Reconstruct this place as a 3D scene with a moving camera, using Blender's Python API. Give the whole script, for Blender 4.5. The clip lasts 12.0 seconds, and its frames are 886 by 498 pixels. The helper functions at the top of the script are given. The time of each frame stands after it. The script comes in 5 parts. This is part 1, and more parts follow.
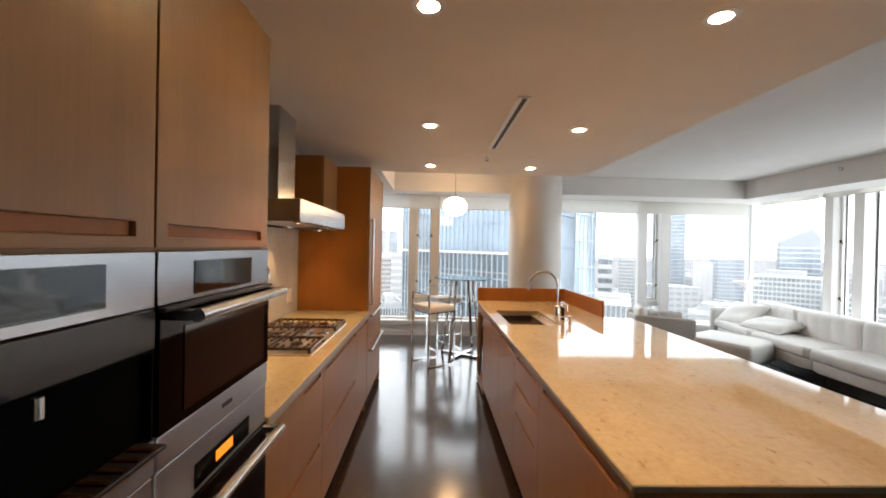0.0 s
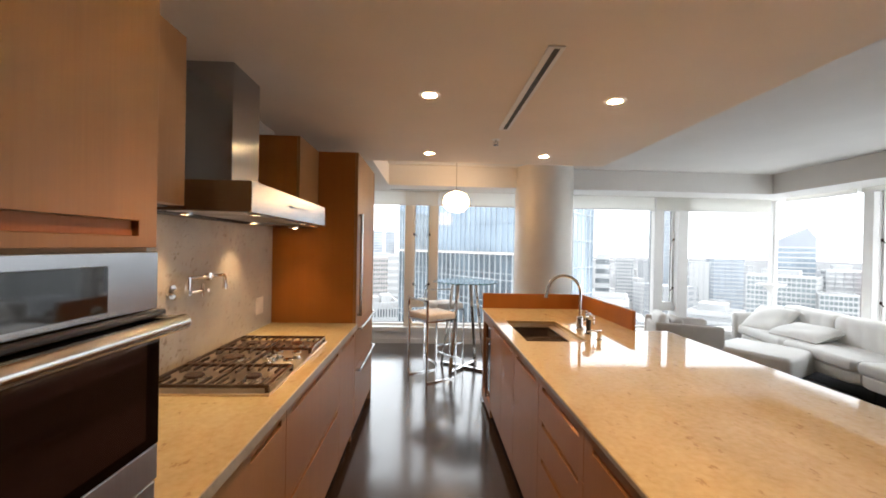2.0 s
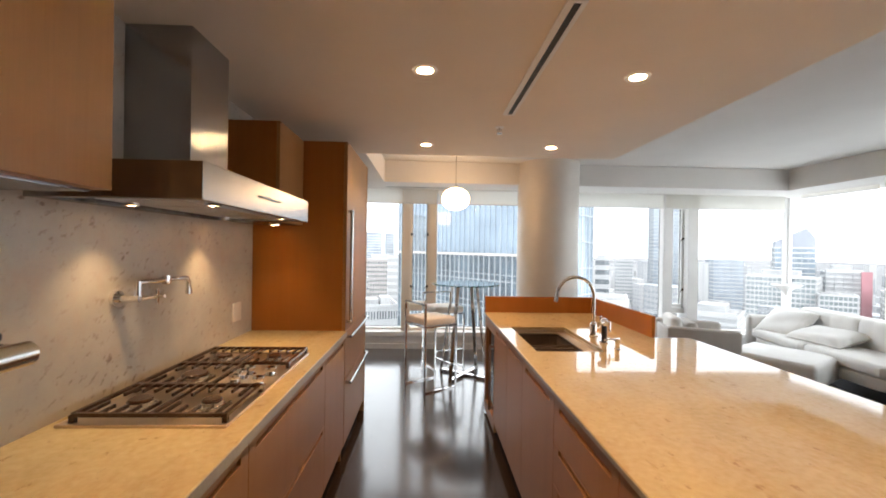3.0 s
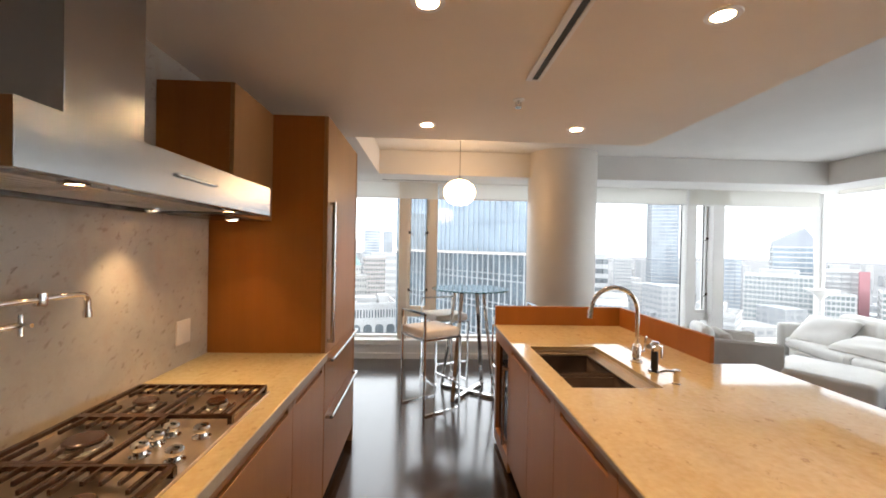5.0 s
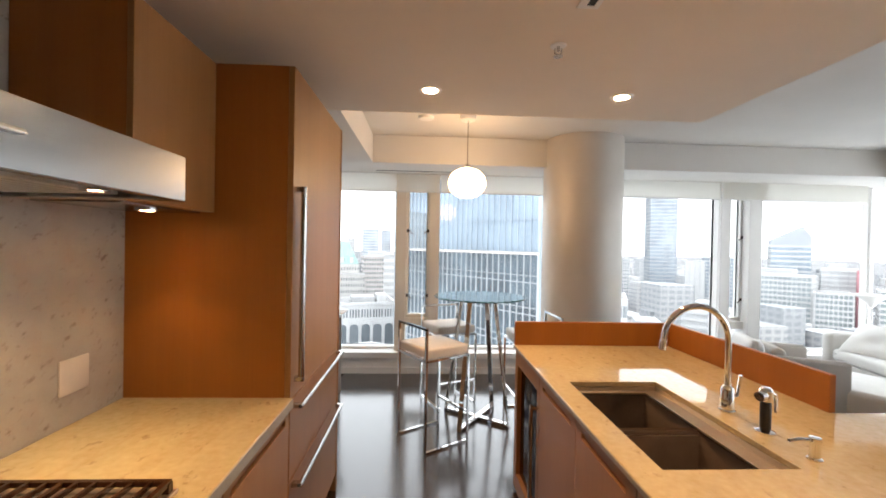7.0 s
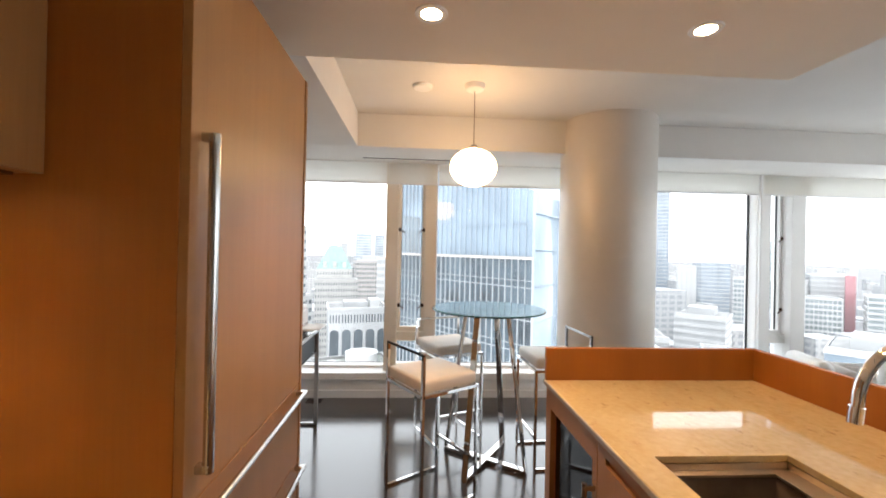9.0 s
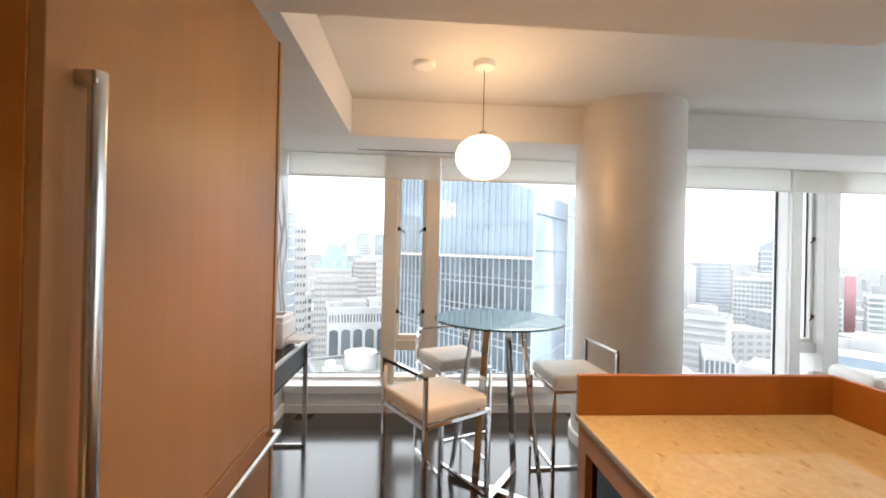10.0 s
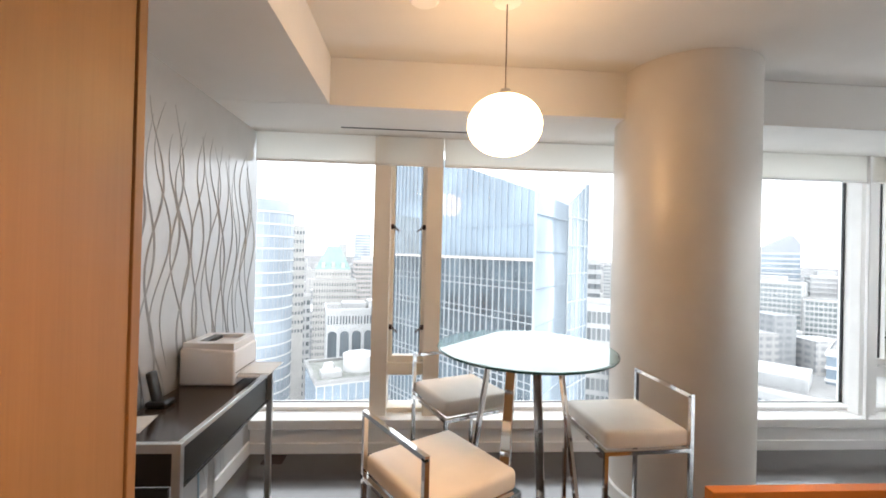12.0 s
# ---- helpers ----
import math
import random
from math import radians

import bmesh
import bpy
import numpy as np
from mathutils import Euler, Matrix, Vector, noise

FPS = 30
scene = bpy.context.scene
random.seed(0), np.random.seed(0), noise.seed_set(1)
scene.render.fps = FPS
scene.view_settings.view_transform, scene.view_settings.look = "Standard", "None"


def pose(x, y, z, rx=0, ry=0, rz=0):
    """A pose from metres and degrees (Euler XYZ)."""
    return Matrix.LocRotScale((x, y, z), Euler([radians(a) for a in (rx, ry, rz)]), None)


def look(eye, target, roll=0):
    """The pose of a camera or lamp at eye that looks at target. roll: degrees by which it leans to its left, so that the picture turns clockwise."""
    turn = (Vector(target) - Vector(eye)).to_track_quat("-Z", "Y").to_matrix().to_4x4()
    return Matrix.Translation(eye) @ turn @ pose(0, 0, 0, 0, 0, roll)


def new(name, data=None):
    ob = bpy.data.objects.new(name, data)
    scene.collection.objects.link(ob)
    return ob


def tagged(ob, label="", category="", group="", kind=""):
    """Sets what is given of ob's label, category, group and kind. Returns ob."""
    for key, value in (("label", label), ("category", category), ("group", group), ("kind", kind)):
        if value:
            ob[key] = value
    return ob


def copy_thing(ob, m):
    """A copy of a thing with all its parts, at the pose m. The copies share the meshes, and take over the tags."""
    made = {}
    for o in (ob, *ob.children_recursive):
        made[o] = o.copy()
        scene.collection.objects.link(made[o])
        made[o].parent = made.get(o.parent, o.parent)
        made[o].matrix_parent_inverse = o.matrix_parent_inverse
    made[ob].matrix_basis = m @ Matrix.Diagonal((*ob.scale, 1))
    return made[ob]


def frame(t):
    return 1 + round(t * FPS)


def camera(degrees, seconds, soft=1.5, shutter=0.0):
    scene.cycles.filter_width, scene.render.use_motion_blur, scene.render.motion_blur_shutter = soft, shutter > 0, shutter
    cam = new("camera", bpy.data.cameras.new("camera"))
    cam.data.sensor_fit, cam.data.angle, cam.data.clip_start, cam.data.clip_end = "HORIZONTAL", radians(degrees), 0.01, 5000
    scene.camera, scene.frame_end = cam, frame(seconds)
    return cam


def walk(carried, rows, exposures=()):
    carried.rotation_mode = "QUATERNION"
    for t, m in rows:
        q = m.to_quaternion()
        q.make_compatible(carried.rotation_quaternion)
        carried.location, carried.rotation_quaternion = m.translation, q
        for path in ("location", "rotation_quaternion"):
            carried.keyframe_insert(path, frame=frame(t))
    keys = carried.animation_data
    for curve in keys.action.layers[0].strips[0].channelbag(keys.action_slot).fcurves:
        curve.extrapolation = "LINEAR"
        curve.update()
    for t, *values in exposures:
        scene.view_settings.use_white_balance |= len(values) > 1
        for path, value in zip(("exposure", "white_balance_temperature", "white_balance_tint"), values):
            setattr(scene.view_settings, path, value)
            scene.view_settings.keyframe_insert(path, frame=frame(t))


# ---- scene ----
# Light levels
EXPOSURE, SKY, DOWN_W, HOOD_W, GLOBE_E = 1.3, 0.138, 28.0, 1.7, 7.6

# Lens and path
cam = camera(95.0, 12.0, soft=1.8)
PATH = [
    (0, (0.113, -0.164, 1.522), (0.171, 1.835, 1.509), 1.2),
    (0.5, (0.113, -0.023, 1.518), (0.168, 1.976, 1.505), 1.0),
    (1, (0.091, 0.142, 1.521), (0.155, 2.141, 1.51), 1.1),
    (1.5, (0.088, 0.276, 1.52), (0.154, 2.275, 1.511), 1.1),
    (2, (0.095, 0.414, 1.52), (0.168, 2.412, 1.508), 1.1),
    (2.5, (0.107, 0.557, 1.517), (0.18, 2.556, 1.505), 0.9),
    (3, (0.112, 0.712, 1.501), (0.188, 2.711, 1.497), 0.9),
    (5, (0.097, 1.283, 1.522), (0.181, 3.281, 1.509), 1.1),
    (5.5, (0.08, 1.438, 1.525), (0.17, 3.436, 1.511), 1.1),
    (6, (0.067, 1.6, 1.523), (0.16, 3.598, 1.511), 1.1),
    (6.5, (0.062, 1.756, 1.522), (0.159, 3.753, 1.512), 1.1),
    (7, (0.071, 1.925, 1.533), (0.163, 3.923, 1.515), 1.1),
    (9, (0.056, 2.63, 1.498), (0.18, 4.627, 1.504), 1.2),
    (9.5, (0.062, 2.802, 1.506), (0.185, 4.798, 1.51), 1.3),
    (10, (0.049, 2.992, 1.512), (0.174, 4.988, 1.516), 1.3),
    (10.5, (0.025, 3.172, 1.514), (0.158, 5.167, 1.52), 1.4),
    (11, (0.022, 3.358, 1.533), (0.165, 5.353, 1.527), 1.2),
    (11.5, (0.059, 3.524, 1.521), (0.185, 5.52, 1.529), 1.4),
    (12, (0.061, 3.686, 1.522), (0.189, 5.681, 1.532), 1.4),
]
walk(cam, [(t, look(eye, target, roll)) for t, eye, target, roll in PATH], exposures=((0.0, EXPOSURE - 0.04), (12.0, EXPOSURE - 0.01)))

# World: a bright overcast sky and a weak, wide sun
world = bpy.data.worlds.new("overcast_sky")
scene.world = world
world.use_nodes = True
wn, wl = world.node_tree.nodes, world.node_tree.links
sky = wn.new("ShaderNodeTexSky")
sky.sky_type = "NISHITA"
sky.sun_disc = False
sky.sun_elevation, sky.sun_rotation = radians(38), radians(150)
sky.air_density, sky.dust_density, sky.ozone_density = 1.0, 1.0, 0.6
pale = wn.new("ShaderNodeHueSaturation")
pale.inputs["Saturation"].default_value = 0.22
wl.new(sky.outputs["Color"], pale.inputs["Color"])
cloud = wn.new("ShaderNodeMix")
cloud.data_type = "RGBA"
cloud.inputs["Factor"].default_value = 0.8
cloud.inputs["B"].default_value = (11.2, 11.8, 12.4, 1)
wl.new(pale.outputs["Color"], cloud.inputs["A"])
wl.new(cloud.outputs["Result"], wn["Background"].inputs["Color"])
wn["Background"].inputs["Strength"].default_value = SKY
sun = new("sun", bpy.data.lights.new("sun", "SUN"))
sun.data.energy, sun.data.angle, sun.data.color = 0.6, radians(25), (1.0, 0.96, 0.9)
sun.matrix_world = look((0, 0, 50), (-15, 26, 10))

WARM = (1.0, 0.585, 0.30)


def spot(name, at, watts, angle=120, blend=0.7, size=0.04, aim=(0, 0, -1), colour=WARM):
    lamp = new(name, bpy.data.lights.new(name, "SPOT"))
    lamp.data.energy, lamp.data.color = watts, colour
    lamp.data.spot_size, lamp.data.spot_blend, lamp.data.shadow_soft_size = radians(angle), blend, size
    lamp.matrix_world = look(at, Vector(at) + Vector(aim) + Vector((0, 1e-4, 0)))
    return lamp


DOWNLIGHTS = [(0.087, 1.275), (1.14, 1.275), (0.087, 2.70), (1.145, 2.70), (0.088, 4.126), (1.145, 4.126)]
for dx, dy in DOWNLIGHTS:
    spot("downlight_lamp", (dx, dy, 2.345), DOWN_W, 88, 0.8)
for hx, hy, hw in ((-0.96, 2.22, 3.2), (-0.96, 2.90, 4.2), (-0.645, 2.17, 1.7), (-0.645, 2.84, 1.7), (-0.86, 3.33, 1.7), (-0.93, 1.55, 1.5)):
    spot("hood_lamp", (hx, hy, 1.615), HOOD_W * hw, 92, 0.9, 0.02, colour=(1.0, 0.67, 0.36))

# ---------------------------------------------------------------- materials
def material(name):
    m = bpy.data.materials.new(name)
    m.use_nodes = True
    return m, m.node_tree.nodes, m.node_tree.links, m.node_tree.nodes["Principled BSDF"]


def ramp(n, l, fac, stops):
    r = n.new("ShaderNodeValToRGB")
    while len(r.color_ramp.elements) < len(stops):
        r.color_ramp.elements.new(0.5)
    for e, (p, c) in zip(r.color_ramp.elements, stops):
        e.position, e.color = p, (*c, 1)
    l.new(fac, r.inputs["Fac"])
    return r.outputs["Color"]


def noise_tex(n, l, scale, detail=4, stretch=(1, 1, 1), rough=0.55):
    co, mp, nz = n.new("ShaderNodeTexCoord"), n.new("ShaderNodeMapping"), n.new("ShaderNodeTexNoise")
    mp.inputs["Scale"].default_value = stretch
    nz.inputs["Scale"].default_value, nz.inputs["Detail"].default_value, nz.inputs["Roughness"].default_value = scale, detail, rough
    l.new(co.outputs["Object"], mp.inputs["Vector"])
    l.new(mp.outputs["Vector"], nz.inputs["Vector"])
    return nz.outputs["Fac"]


def bump(n, l, p, height, strength=0.1, distance=0.002):
    b = n.new("ShaderNodeBump")
    b.inputs["Strength"].default_value, b.inputs["Distance"].default_value = strength, distance
    l.new(height, b.inputs["Height"])
    l.new(b.outputs["Normal"], p.inputs["Normal"])


def rough_range(n, l, p, fac, lo, hi):
    r = n.new("ShaderNodeMapRange")
    r.inputs["To Min"].default_value, r.inputs["To Max"].default_value = lo, hi
    l.new(fac, r.inputs["Value"])
    l.new(r.outputs["Result"], p.inputs["Roughness"])


def mix(n, l, fac, a, b):
    m = n.new("ShaderNodeMix")
    m.data_type = "RGBA"
    if isinstance(fac, float):
        m.inputs["Factor"].default_value = fac
    else:
        l.new(fac, m.inputs["Factor"])
    for v, s in ((a, m.inputs["A"]), (b, m.inputs["B"])):
        if isinstance(v, tuple):
            s.default_value = (*v, 1)
        else:
            l.new(v, s)
    return m.outputs["Result"]


def plain(name, colour, rough=0.5, metal=0.0, vary=0.12, scale=6.0, bumps=0.03, coat=0.0, spec=0.5):
    """A painted, plastic or metal surface with slight unevenness at two scales."""
    m, n, l, p = material(name)
    big, fine = noise_tex(n, l, scale, 3), noise_tex(n, l, scale * 22, 4)
    dark, light = tuple(c * (1 - vary) for c in colour), tuple(min(1, c * (1 + vary * 0.6)) for c in colour)
    l.new(ramp(n, l, big, [(0.3, dark), (0.7, light)]), p.inputs["Base Color"])
    rough_range(n, l, p, fine, max(0.02, rough * 0.8), min(1, rough * 1.2))
    p.inputs["Metallic"].default_value = metal
    p.inputs["Coat Weight"].default_value, p.inputs["Specular IOR Level"].default_value = coat, spec
    if bumps:
        bump(n, l, p, fine, bumps, 0.001)
    return m


def veneer(name, dark, light, rough=0.38, stretch=(60, 60, 1.6)):
    """Straight-grained wood veneer, grain along z."""
    m, n, l, p = material(name)
    fine = noise_tex(n, l, 2.4, 7, stretch, 0.65)
    broad = noise_tex(n, l, 1.3, 3, tuple(s * 0.12 for s in stretch))
    pores = noise_tex(n, l, 9.0, 3, (stretch[0] * 2, stretch[1] * 2, stretch[2] * 3))
    grain = ramp(n, l, fine, [(0.28, dark), (0.72, light)])
    tone = ramp(n, l, broad, [(0.3, tuple(c * 0.82 for c in light)), (0.7, tuple(c * 1.06 for c in light))])
    l.new(mix(n, l, 0.55, grain, tone), p.inputs["Base Color"])
    rough_range(n, l, p, pores, rough * 0.85, rough * 1.25)
    p.inputs["Specular IOR Level"].default_value = 0.28
    bump(n, l, p, fine, 0.06, 0.0008)
    return m


def stone(name, base, vein, speck, rough, scale=3.0, speck_amount=0.70, vein_amount=0.4):
    m, n, l, p = material(name)
    cloud = noise_tex(n, l, scale, 8, (1, 0.6, 1), 0.62)
    fine = noise_tex(n, l, scale * 14, 6)
    spots = noise_tex(n, l, scale * 7, 5, (1.0, 0.55, 1.0), 0.7)
    flow = noise_tex(n, l, scale * 2.2, 6, (1.6, 0.5, 1.2), 0.7)
    c = ramp(n, l, cloud, [(0.30, tuple(v * 0.86 for v in base)), (0.52, base), (0.72, tuple(min(1, v * 1.1) for v in base))])
    c = mix(n, l, ramp(n, l, flow, [(0.52, (0, 0, 0)), (0.63, (vein_amount,) * 3), (0.70, (0, 0, 0))]), c, vein)
    c = mix(n, l, ramp(n, l, spots, [(speck_amount - 0.03, (0, 0, 0)), (speck_amount + 0.03, (0.6, 0.6, 0.6))]), c, speck)
    c = mix(n, l, 0.08, c, ramp(n, l, fine, [(0.3, (0.1, 0.08, 0.05)), (0.7, (0.9, 0.85, 0.75))]))
    l.new(c, p.inputs["Base Color"])
    rough_range(n, l, p, fine, rough * 0.7, rough * 1.4)
    bump(n, l, p, cloud, 0.02, 0.001)
    return m


def brushed(name, colour, rough=0.28, stretch=(1, 1, 60)):
    m, n, l, p = material(name)
    lines = noise_tex(n, l, 5.0, 5, stretch, 0.7)
    smudge = noise_tex(n, l, 3.0, 3)
    l.new(ramp(n, l, lines, [(0.3, tuple(c * 0.9 for c in colour)), (0.7, colour)]), p.inputs["Base Color"])
    rough_range(n, l, p, smudge, rough * 0.8, rough * 1.25)
    p.inputs["Metallic"].default_value = 1.0
    p.inputs["Anisotropic"].default_value = 0.4
    bump(n, l, p, lines, 0.03, 0.0005)
    return m


def clear_glass(name, tint=(1, 1, 1), least=0.04, rough=0.0):
    """Thin sheet: mostly lets through; the angle of view drives the gloss alone."""
    m, n, l, p = material(name)
    n.remove(p)
    t, g, lw, mx = n.new("ShaderNodeBsdfTransparent"), n.new("ShaderNodeBsdfGlossy"), n.new("ShaderNodeLayerWeight"), n.new("ShaderNodeMixShader")
    t.inputs["Color"].default_value = (*tint, 1)
    g.inputs["Roughness"].default_value = rough
    lw.inputs["Blend"].default_value = 0.5
    power, scale_ = n.new("ShaderNodeMath"), n.new("ShaderNodeMath")
    power.operation, scale_.operation = "POWER", "MULTIPLY_ADD"
    power.inputs[1].default_value = 5.0
    scale_.inputs[1].default_value, scale_.inputs[2].default_value = 1 - least, least
    l.new(lw.outputs["Facing"], power.inputs[0])
    l.new(power.outputs["Value"], scale_.inputs[0])
    l.new(scale_.outputs["Value"], mx.inputs["Fac"])
    l.new(t.outputs["BSDF"], mx.inputs[1])
    l.new(g.outputs["BSDF"], mx.inputs[2])
    l.new(mx.outputs["Shader"], n["Material Output"].inputs["Surface"])
    return m


def glowing(name, colour, strength):
    m, n, l, p = material(name)
    p.inputs["Base Color"].default_value = (*colour, 1)
    p.inputs["Emission Color"].default_value = (*colour, 1)
    p.inputs["Emission Strength"].default_value = strength
    p.inputs["Roughness"].default_value = 0.25
    return m


def tower_glass(name, colour, rough=0.08, spec=0.9, low=0.7, high=1.25, scale=0.09):
    m, n, l, p = material(name)
    big = noise_tex(n, l, scale, 3)
    oi = n.new("ShaderNodeObjectInfo")
    c = ramp(n, l, big, [(0.3, tuple(v * low for v in colour)), (0.7, tuple(min(1, v * high) for v in colour))])
    l.new(mix(n, l, 0.12, c, ramp(n, l, oi.outputs["Random"], [(0, (0.1, 0.12, 0.14)), (1, (0.7, 0.75, 0.8))])), p.inputs["Base Color"])
    p.inputs["Roughness"].default_value = rough
    p.inputs["Specular IOR Level"].default_value = spec
    return m


WOOD = veneer("anigre_veneer", (0.266, 0.122, 0.041), (0.340, 0.163, 0.058))
WOOD_SIDE = veneer("amber_veneer_panel", (0.285, 0.092, 0.012), (0.335, 0.118, 0.018), 0.42)
WOOD_IN = veneer("groove_wood", (0.26, 0.08, 0.02), (0.36, 0.12, 0.035), 0.5)
COUNTER = stone("gold_limestone", (0.445, 0.350, 0.182), (0.37, 0.25, 0.105), (0.24, 0.145, 0.065), 0.045, 3.2, 0.635)
m, n, l, p = material("grey_beige_stone")
cloud = noise_tex(n, l, 2.6, 6, (1, 0.8, 1), 0.6)
blotch = noise_tex(n, l, 9.0, 4, (1, 1.0, 0.7), 0.55)
specks = noise_tex(n, l, 30.0, 4, (1, 1, 1), 0.62)
slant = [nd for nd in n if nd.bl_idname == "ShaderNodeMapping"][-1]
slant.vector_type = "TEXTURE"
slant.inputs["Rotation"].default_value, slant.inputs["Scale"].default_value = (radians(35), 0, 0), (1, 1.35, 0.7)
grit = noise_tex(n, l, 140.0, 3)
c = ramp(n, l, cloud, [(0.32, (0.315, 0.285, 0.245)), (0.52, (0.395, 0.352, 0.298)), (0.70, (0.465, 0.41, 0.34))])
c = mix(n, l, ramp(n, l, blotch, [(0.52, (0, 0, 0)), (0.72, (0.55, 0.55, 0.55))]), c, (0.37, 0.28, 0.205))
cluster = ramp(n, l, noise_tex(n, l, 5.0, 3), [(0.40, (0.15, 0.15, 0.15)), (0.62, (1, 1, 1))])
marks = mix(n, l, cluster, (0.0, 0.0, 0.0), ramp(n, l, specks, [(0.575, (0, 0, 0)), (0.68, (0.9, 0.9, 0.9))]))
c = mix(n, l, marks, c, (0.17, 0.115, 0.08))
c = mix(n, l, ramp(n, l, grit, [(0.35, (0.10, 0.10, 0.10)), (0.6, (0, 0, 0))]), c, (0.30, 0.25, 0.20))
l.new(c, p.inputs["Base Color"])
rough_range(n, l, p, cloud, 0.30, 0.42)
SPLASH = m
EDGE = stone("honed_stone_edge", (0.30, 0.255, 0.19), (0.26, 0.20, 0.13), (0.18, 0.14, 0.09), 0.4, 5.0, 0.66)
STEEL = brushed("brushed_steel", (0.41, 0.415, 0.43), 0.24, (60, 1, 60))
PANEL = brushed("satin_panel_steel", (0.60, 0.60, 0.605), 0.36, (60, 60, 1))
STEEL_H = brushed("satin_steel", (0.62, 0.615, 0.60), 0.22, (8, 1, 8))
SATIN = brushed("satin_chrome", (0.74, 0.73, 0.72), 0.34, (4, 1, 4))
CHROME = plain("chrome", (0.80, 0.80, 0.80), 0.06, 1.0, 0.04, 9, 0.0)
# Near-black bowl colour carries the shade inside the sink.
BASIN = plain("shaded_sink_bowl", (0.045, 0.030, 0.021), 0.7, 0.0, 0.2, 12, 0.03, 0.0, 0.15)
# Tan tint puts the warm hood lamps' reflection into the steel.
TRAYSTEEL = brushed("reflection_tinted_cooktop_steel", (0.60, 0.49, 0.375), 0.3, (8, 1, 8))
CORD = plain("brown_cable", (0.10, 0.07, 0.05), 0.6)
SINK = brushed("sink_steel", (0.62, 0.53, 0.42), 0.36, (20, 1, 1))
BLACKGLASS = plain("black_glass", (0.003, 0.002, 0.002), 0.05, 0.0, 0.1, 4, 0.0, 0.0, 0.08)
DARKGLASS = plain("oven_window_glass", (0.014, 0.007, 0.007), 0.07, 0.0, 0.1, 4, 0.0, 0.0, 0.35)
# Brown tint stands in for warm reflections on the grates.
IRON = plain("cast_iron", (0.050, 0.022, 0.012), 0.16, 0.2, 0.25, 30, 0.15)
BLACK = plain("black_plastic", (0.015, 0.014, 0.014), 0.35, 0.0, 0.2, 10)
PAINT = plain("white_wall_paint", (0.745, 0.728, 0.70), 0.65, 0.0, 0.03, 2.5, 0.05)
# Cream tint carries warm light bounced off wood and counters.
CEIL = plain("bounce_tinted_ceiling_paint", (0.85, 0.765, 0.66), 0.75, 0.0, 0.03, 2.0, 0.05)
TRIM = plain("white_satin_trim", (0.88, 0.875, 0.865), 0.4, 0.0, 0.03, 4, 0.03)
FRAME = plain("white_window_aluminium", (0.89, 0.885, 0.87), 0.42, 0.0, 0.04, 4, 0.02)
FRAME_C = plain("cream_window_aluminium", (0.86, 0.80, 0.71), 0.45, 0.0, 0.04, 4, 0.02)
GASKET = plain("black_gasket", (0.012, 0.012, 0.014), 0.5)
SHADE = plain("roller_shade_fabric", (0.74, 0.72, 0.66), 0.8, 0.0, 0.03, 60, 0.1)
n, l = SHADE.node_tree.nodes, SHADE.node_tree.links
through_light, half = n.new("ShaderNodeBsdfTranslucent"), n.new("ShaderNodeMixShader")
through_light.inputs["Color"].default_value, half.inputs["Fac"].default_value = (0.93, 0.915, 0.88, 1), 0.78
l.new(n["Principled BSDF"].outputs["BSDF"], half.inputs[1])
l.new(through_light.outputs["BSDF"], half.inputs[2])
l.new(half.outputs["Shader"], n["Material Output"].inputs["Surface"])
DISPLAY = plain("display_glass", (0.010, 0.011, 0.012), 0.05, 0.0, 0.1, 4, 0.0, 0.0, 0.95)
DARKPANEL = plain("graphite_panel", (0.014, 0.015, 0.016), 0.25, 0.0, 0.1, 4, 0.01)
# Near-zero colour stands in for the shade of a deep recess.
NICHE = plain("painted_recess_shade", (0.0015, 0.0015, 0.0015), 0.8, 0.0, 0.2, 8, 0.0, 0.0, 0.03)
COLUMN = plain("pearl_column_finish", (0.64, 0.60, 0.55), 0.42, 0.12, 0.05, 3.0, 0.12)
PAPER = plain("silver_wallpaper", (0.56, 0.565, 0.57), 0.36, 0.42, 0.05, 5, 0.05)
WAVE = plain("raised_silver_strand", (0.42, 0.435, 0.445), 0.55, 0.0, 0.05, 8, 0.03)
LEATHER = plain("white_leather", (0.80, 0.79, 0.765), 0.5, 0.0, 0.05, 5, 0.12)
CREAM = plain("cream_leather", (0.84, 0.765, 0.67), 0.48, 0.0, 0.05, 7, 0.15)
TAUPE = plain("taupe_leather", (0.50, 0.465, 0.425), 0.55, 0.0, 0.06, 6, 0.12)
WHITEPL = plain("white_plastic", (0.83, 0.82, 0.825), 0.38, 0.0, 0.03, 6, 0.03)
SHEET = plain("paper_sheet", (0.80, 0.80, 0.80), 0.7, 0.0, 0.02, 6)
ESPRESSO = plain("espresso_lacquer", (0.045, 0.030, 0.024), 0.16, 0.0, 0.2, 3, 0.01)
PLINTH = plain("dark_plinth", (0.035, 0.016, 0.010), 0.5, 0.0, 0.2, 5)
PANE = clear_glass("window_glass", (0.99, 0.995, 0.995), 0.017)
TABLEGLASS = clear_glass("table_glass", (0.86, 0.95, 0.93), 0.06)
GLASS_EDGE = plain("green_glass_edge", (0.03, 0.10, 0.09), 0.12, 0.0, 0.2, 10, 0.0)
GLOBE = glowing("opal_globe", (1.0, 0.60, 0.29), GLOBE_E)
BULB = glowing("downlight_lens", (1.0, 0.86, 0.66), 28.0)
HOODBULB = glowing("hood_lens", (1.0, 0.80, 0.55), 10.0)
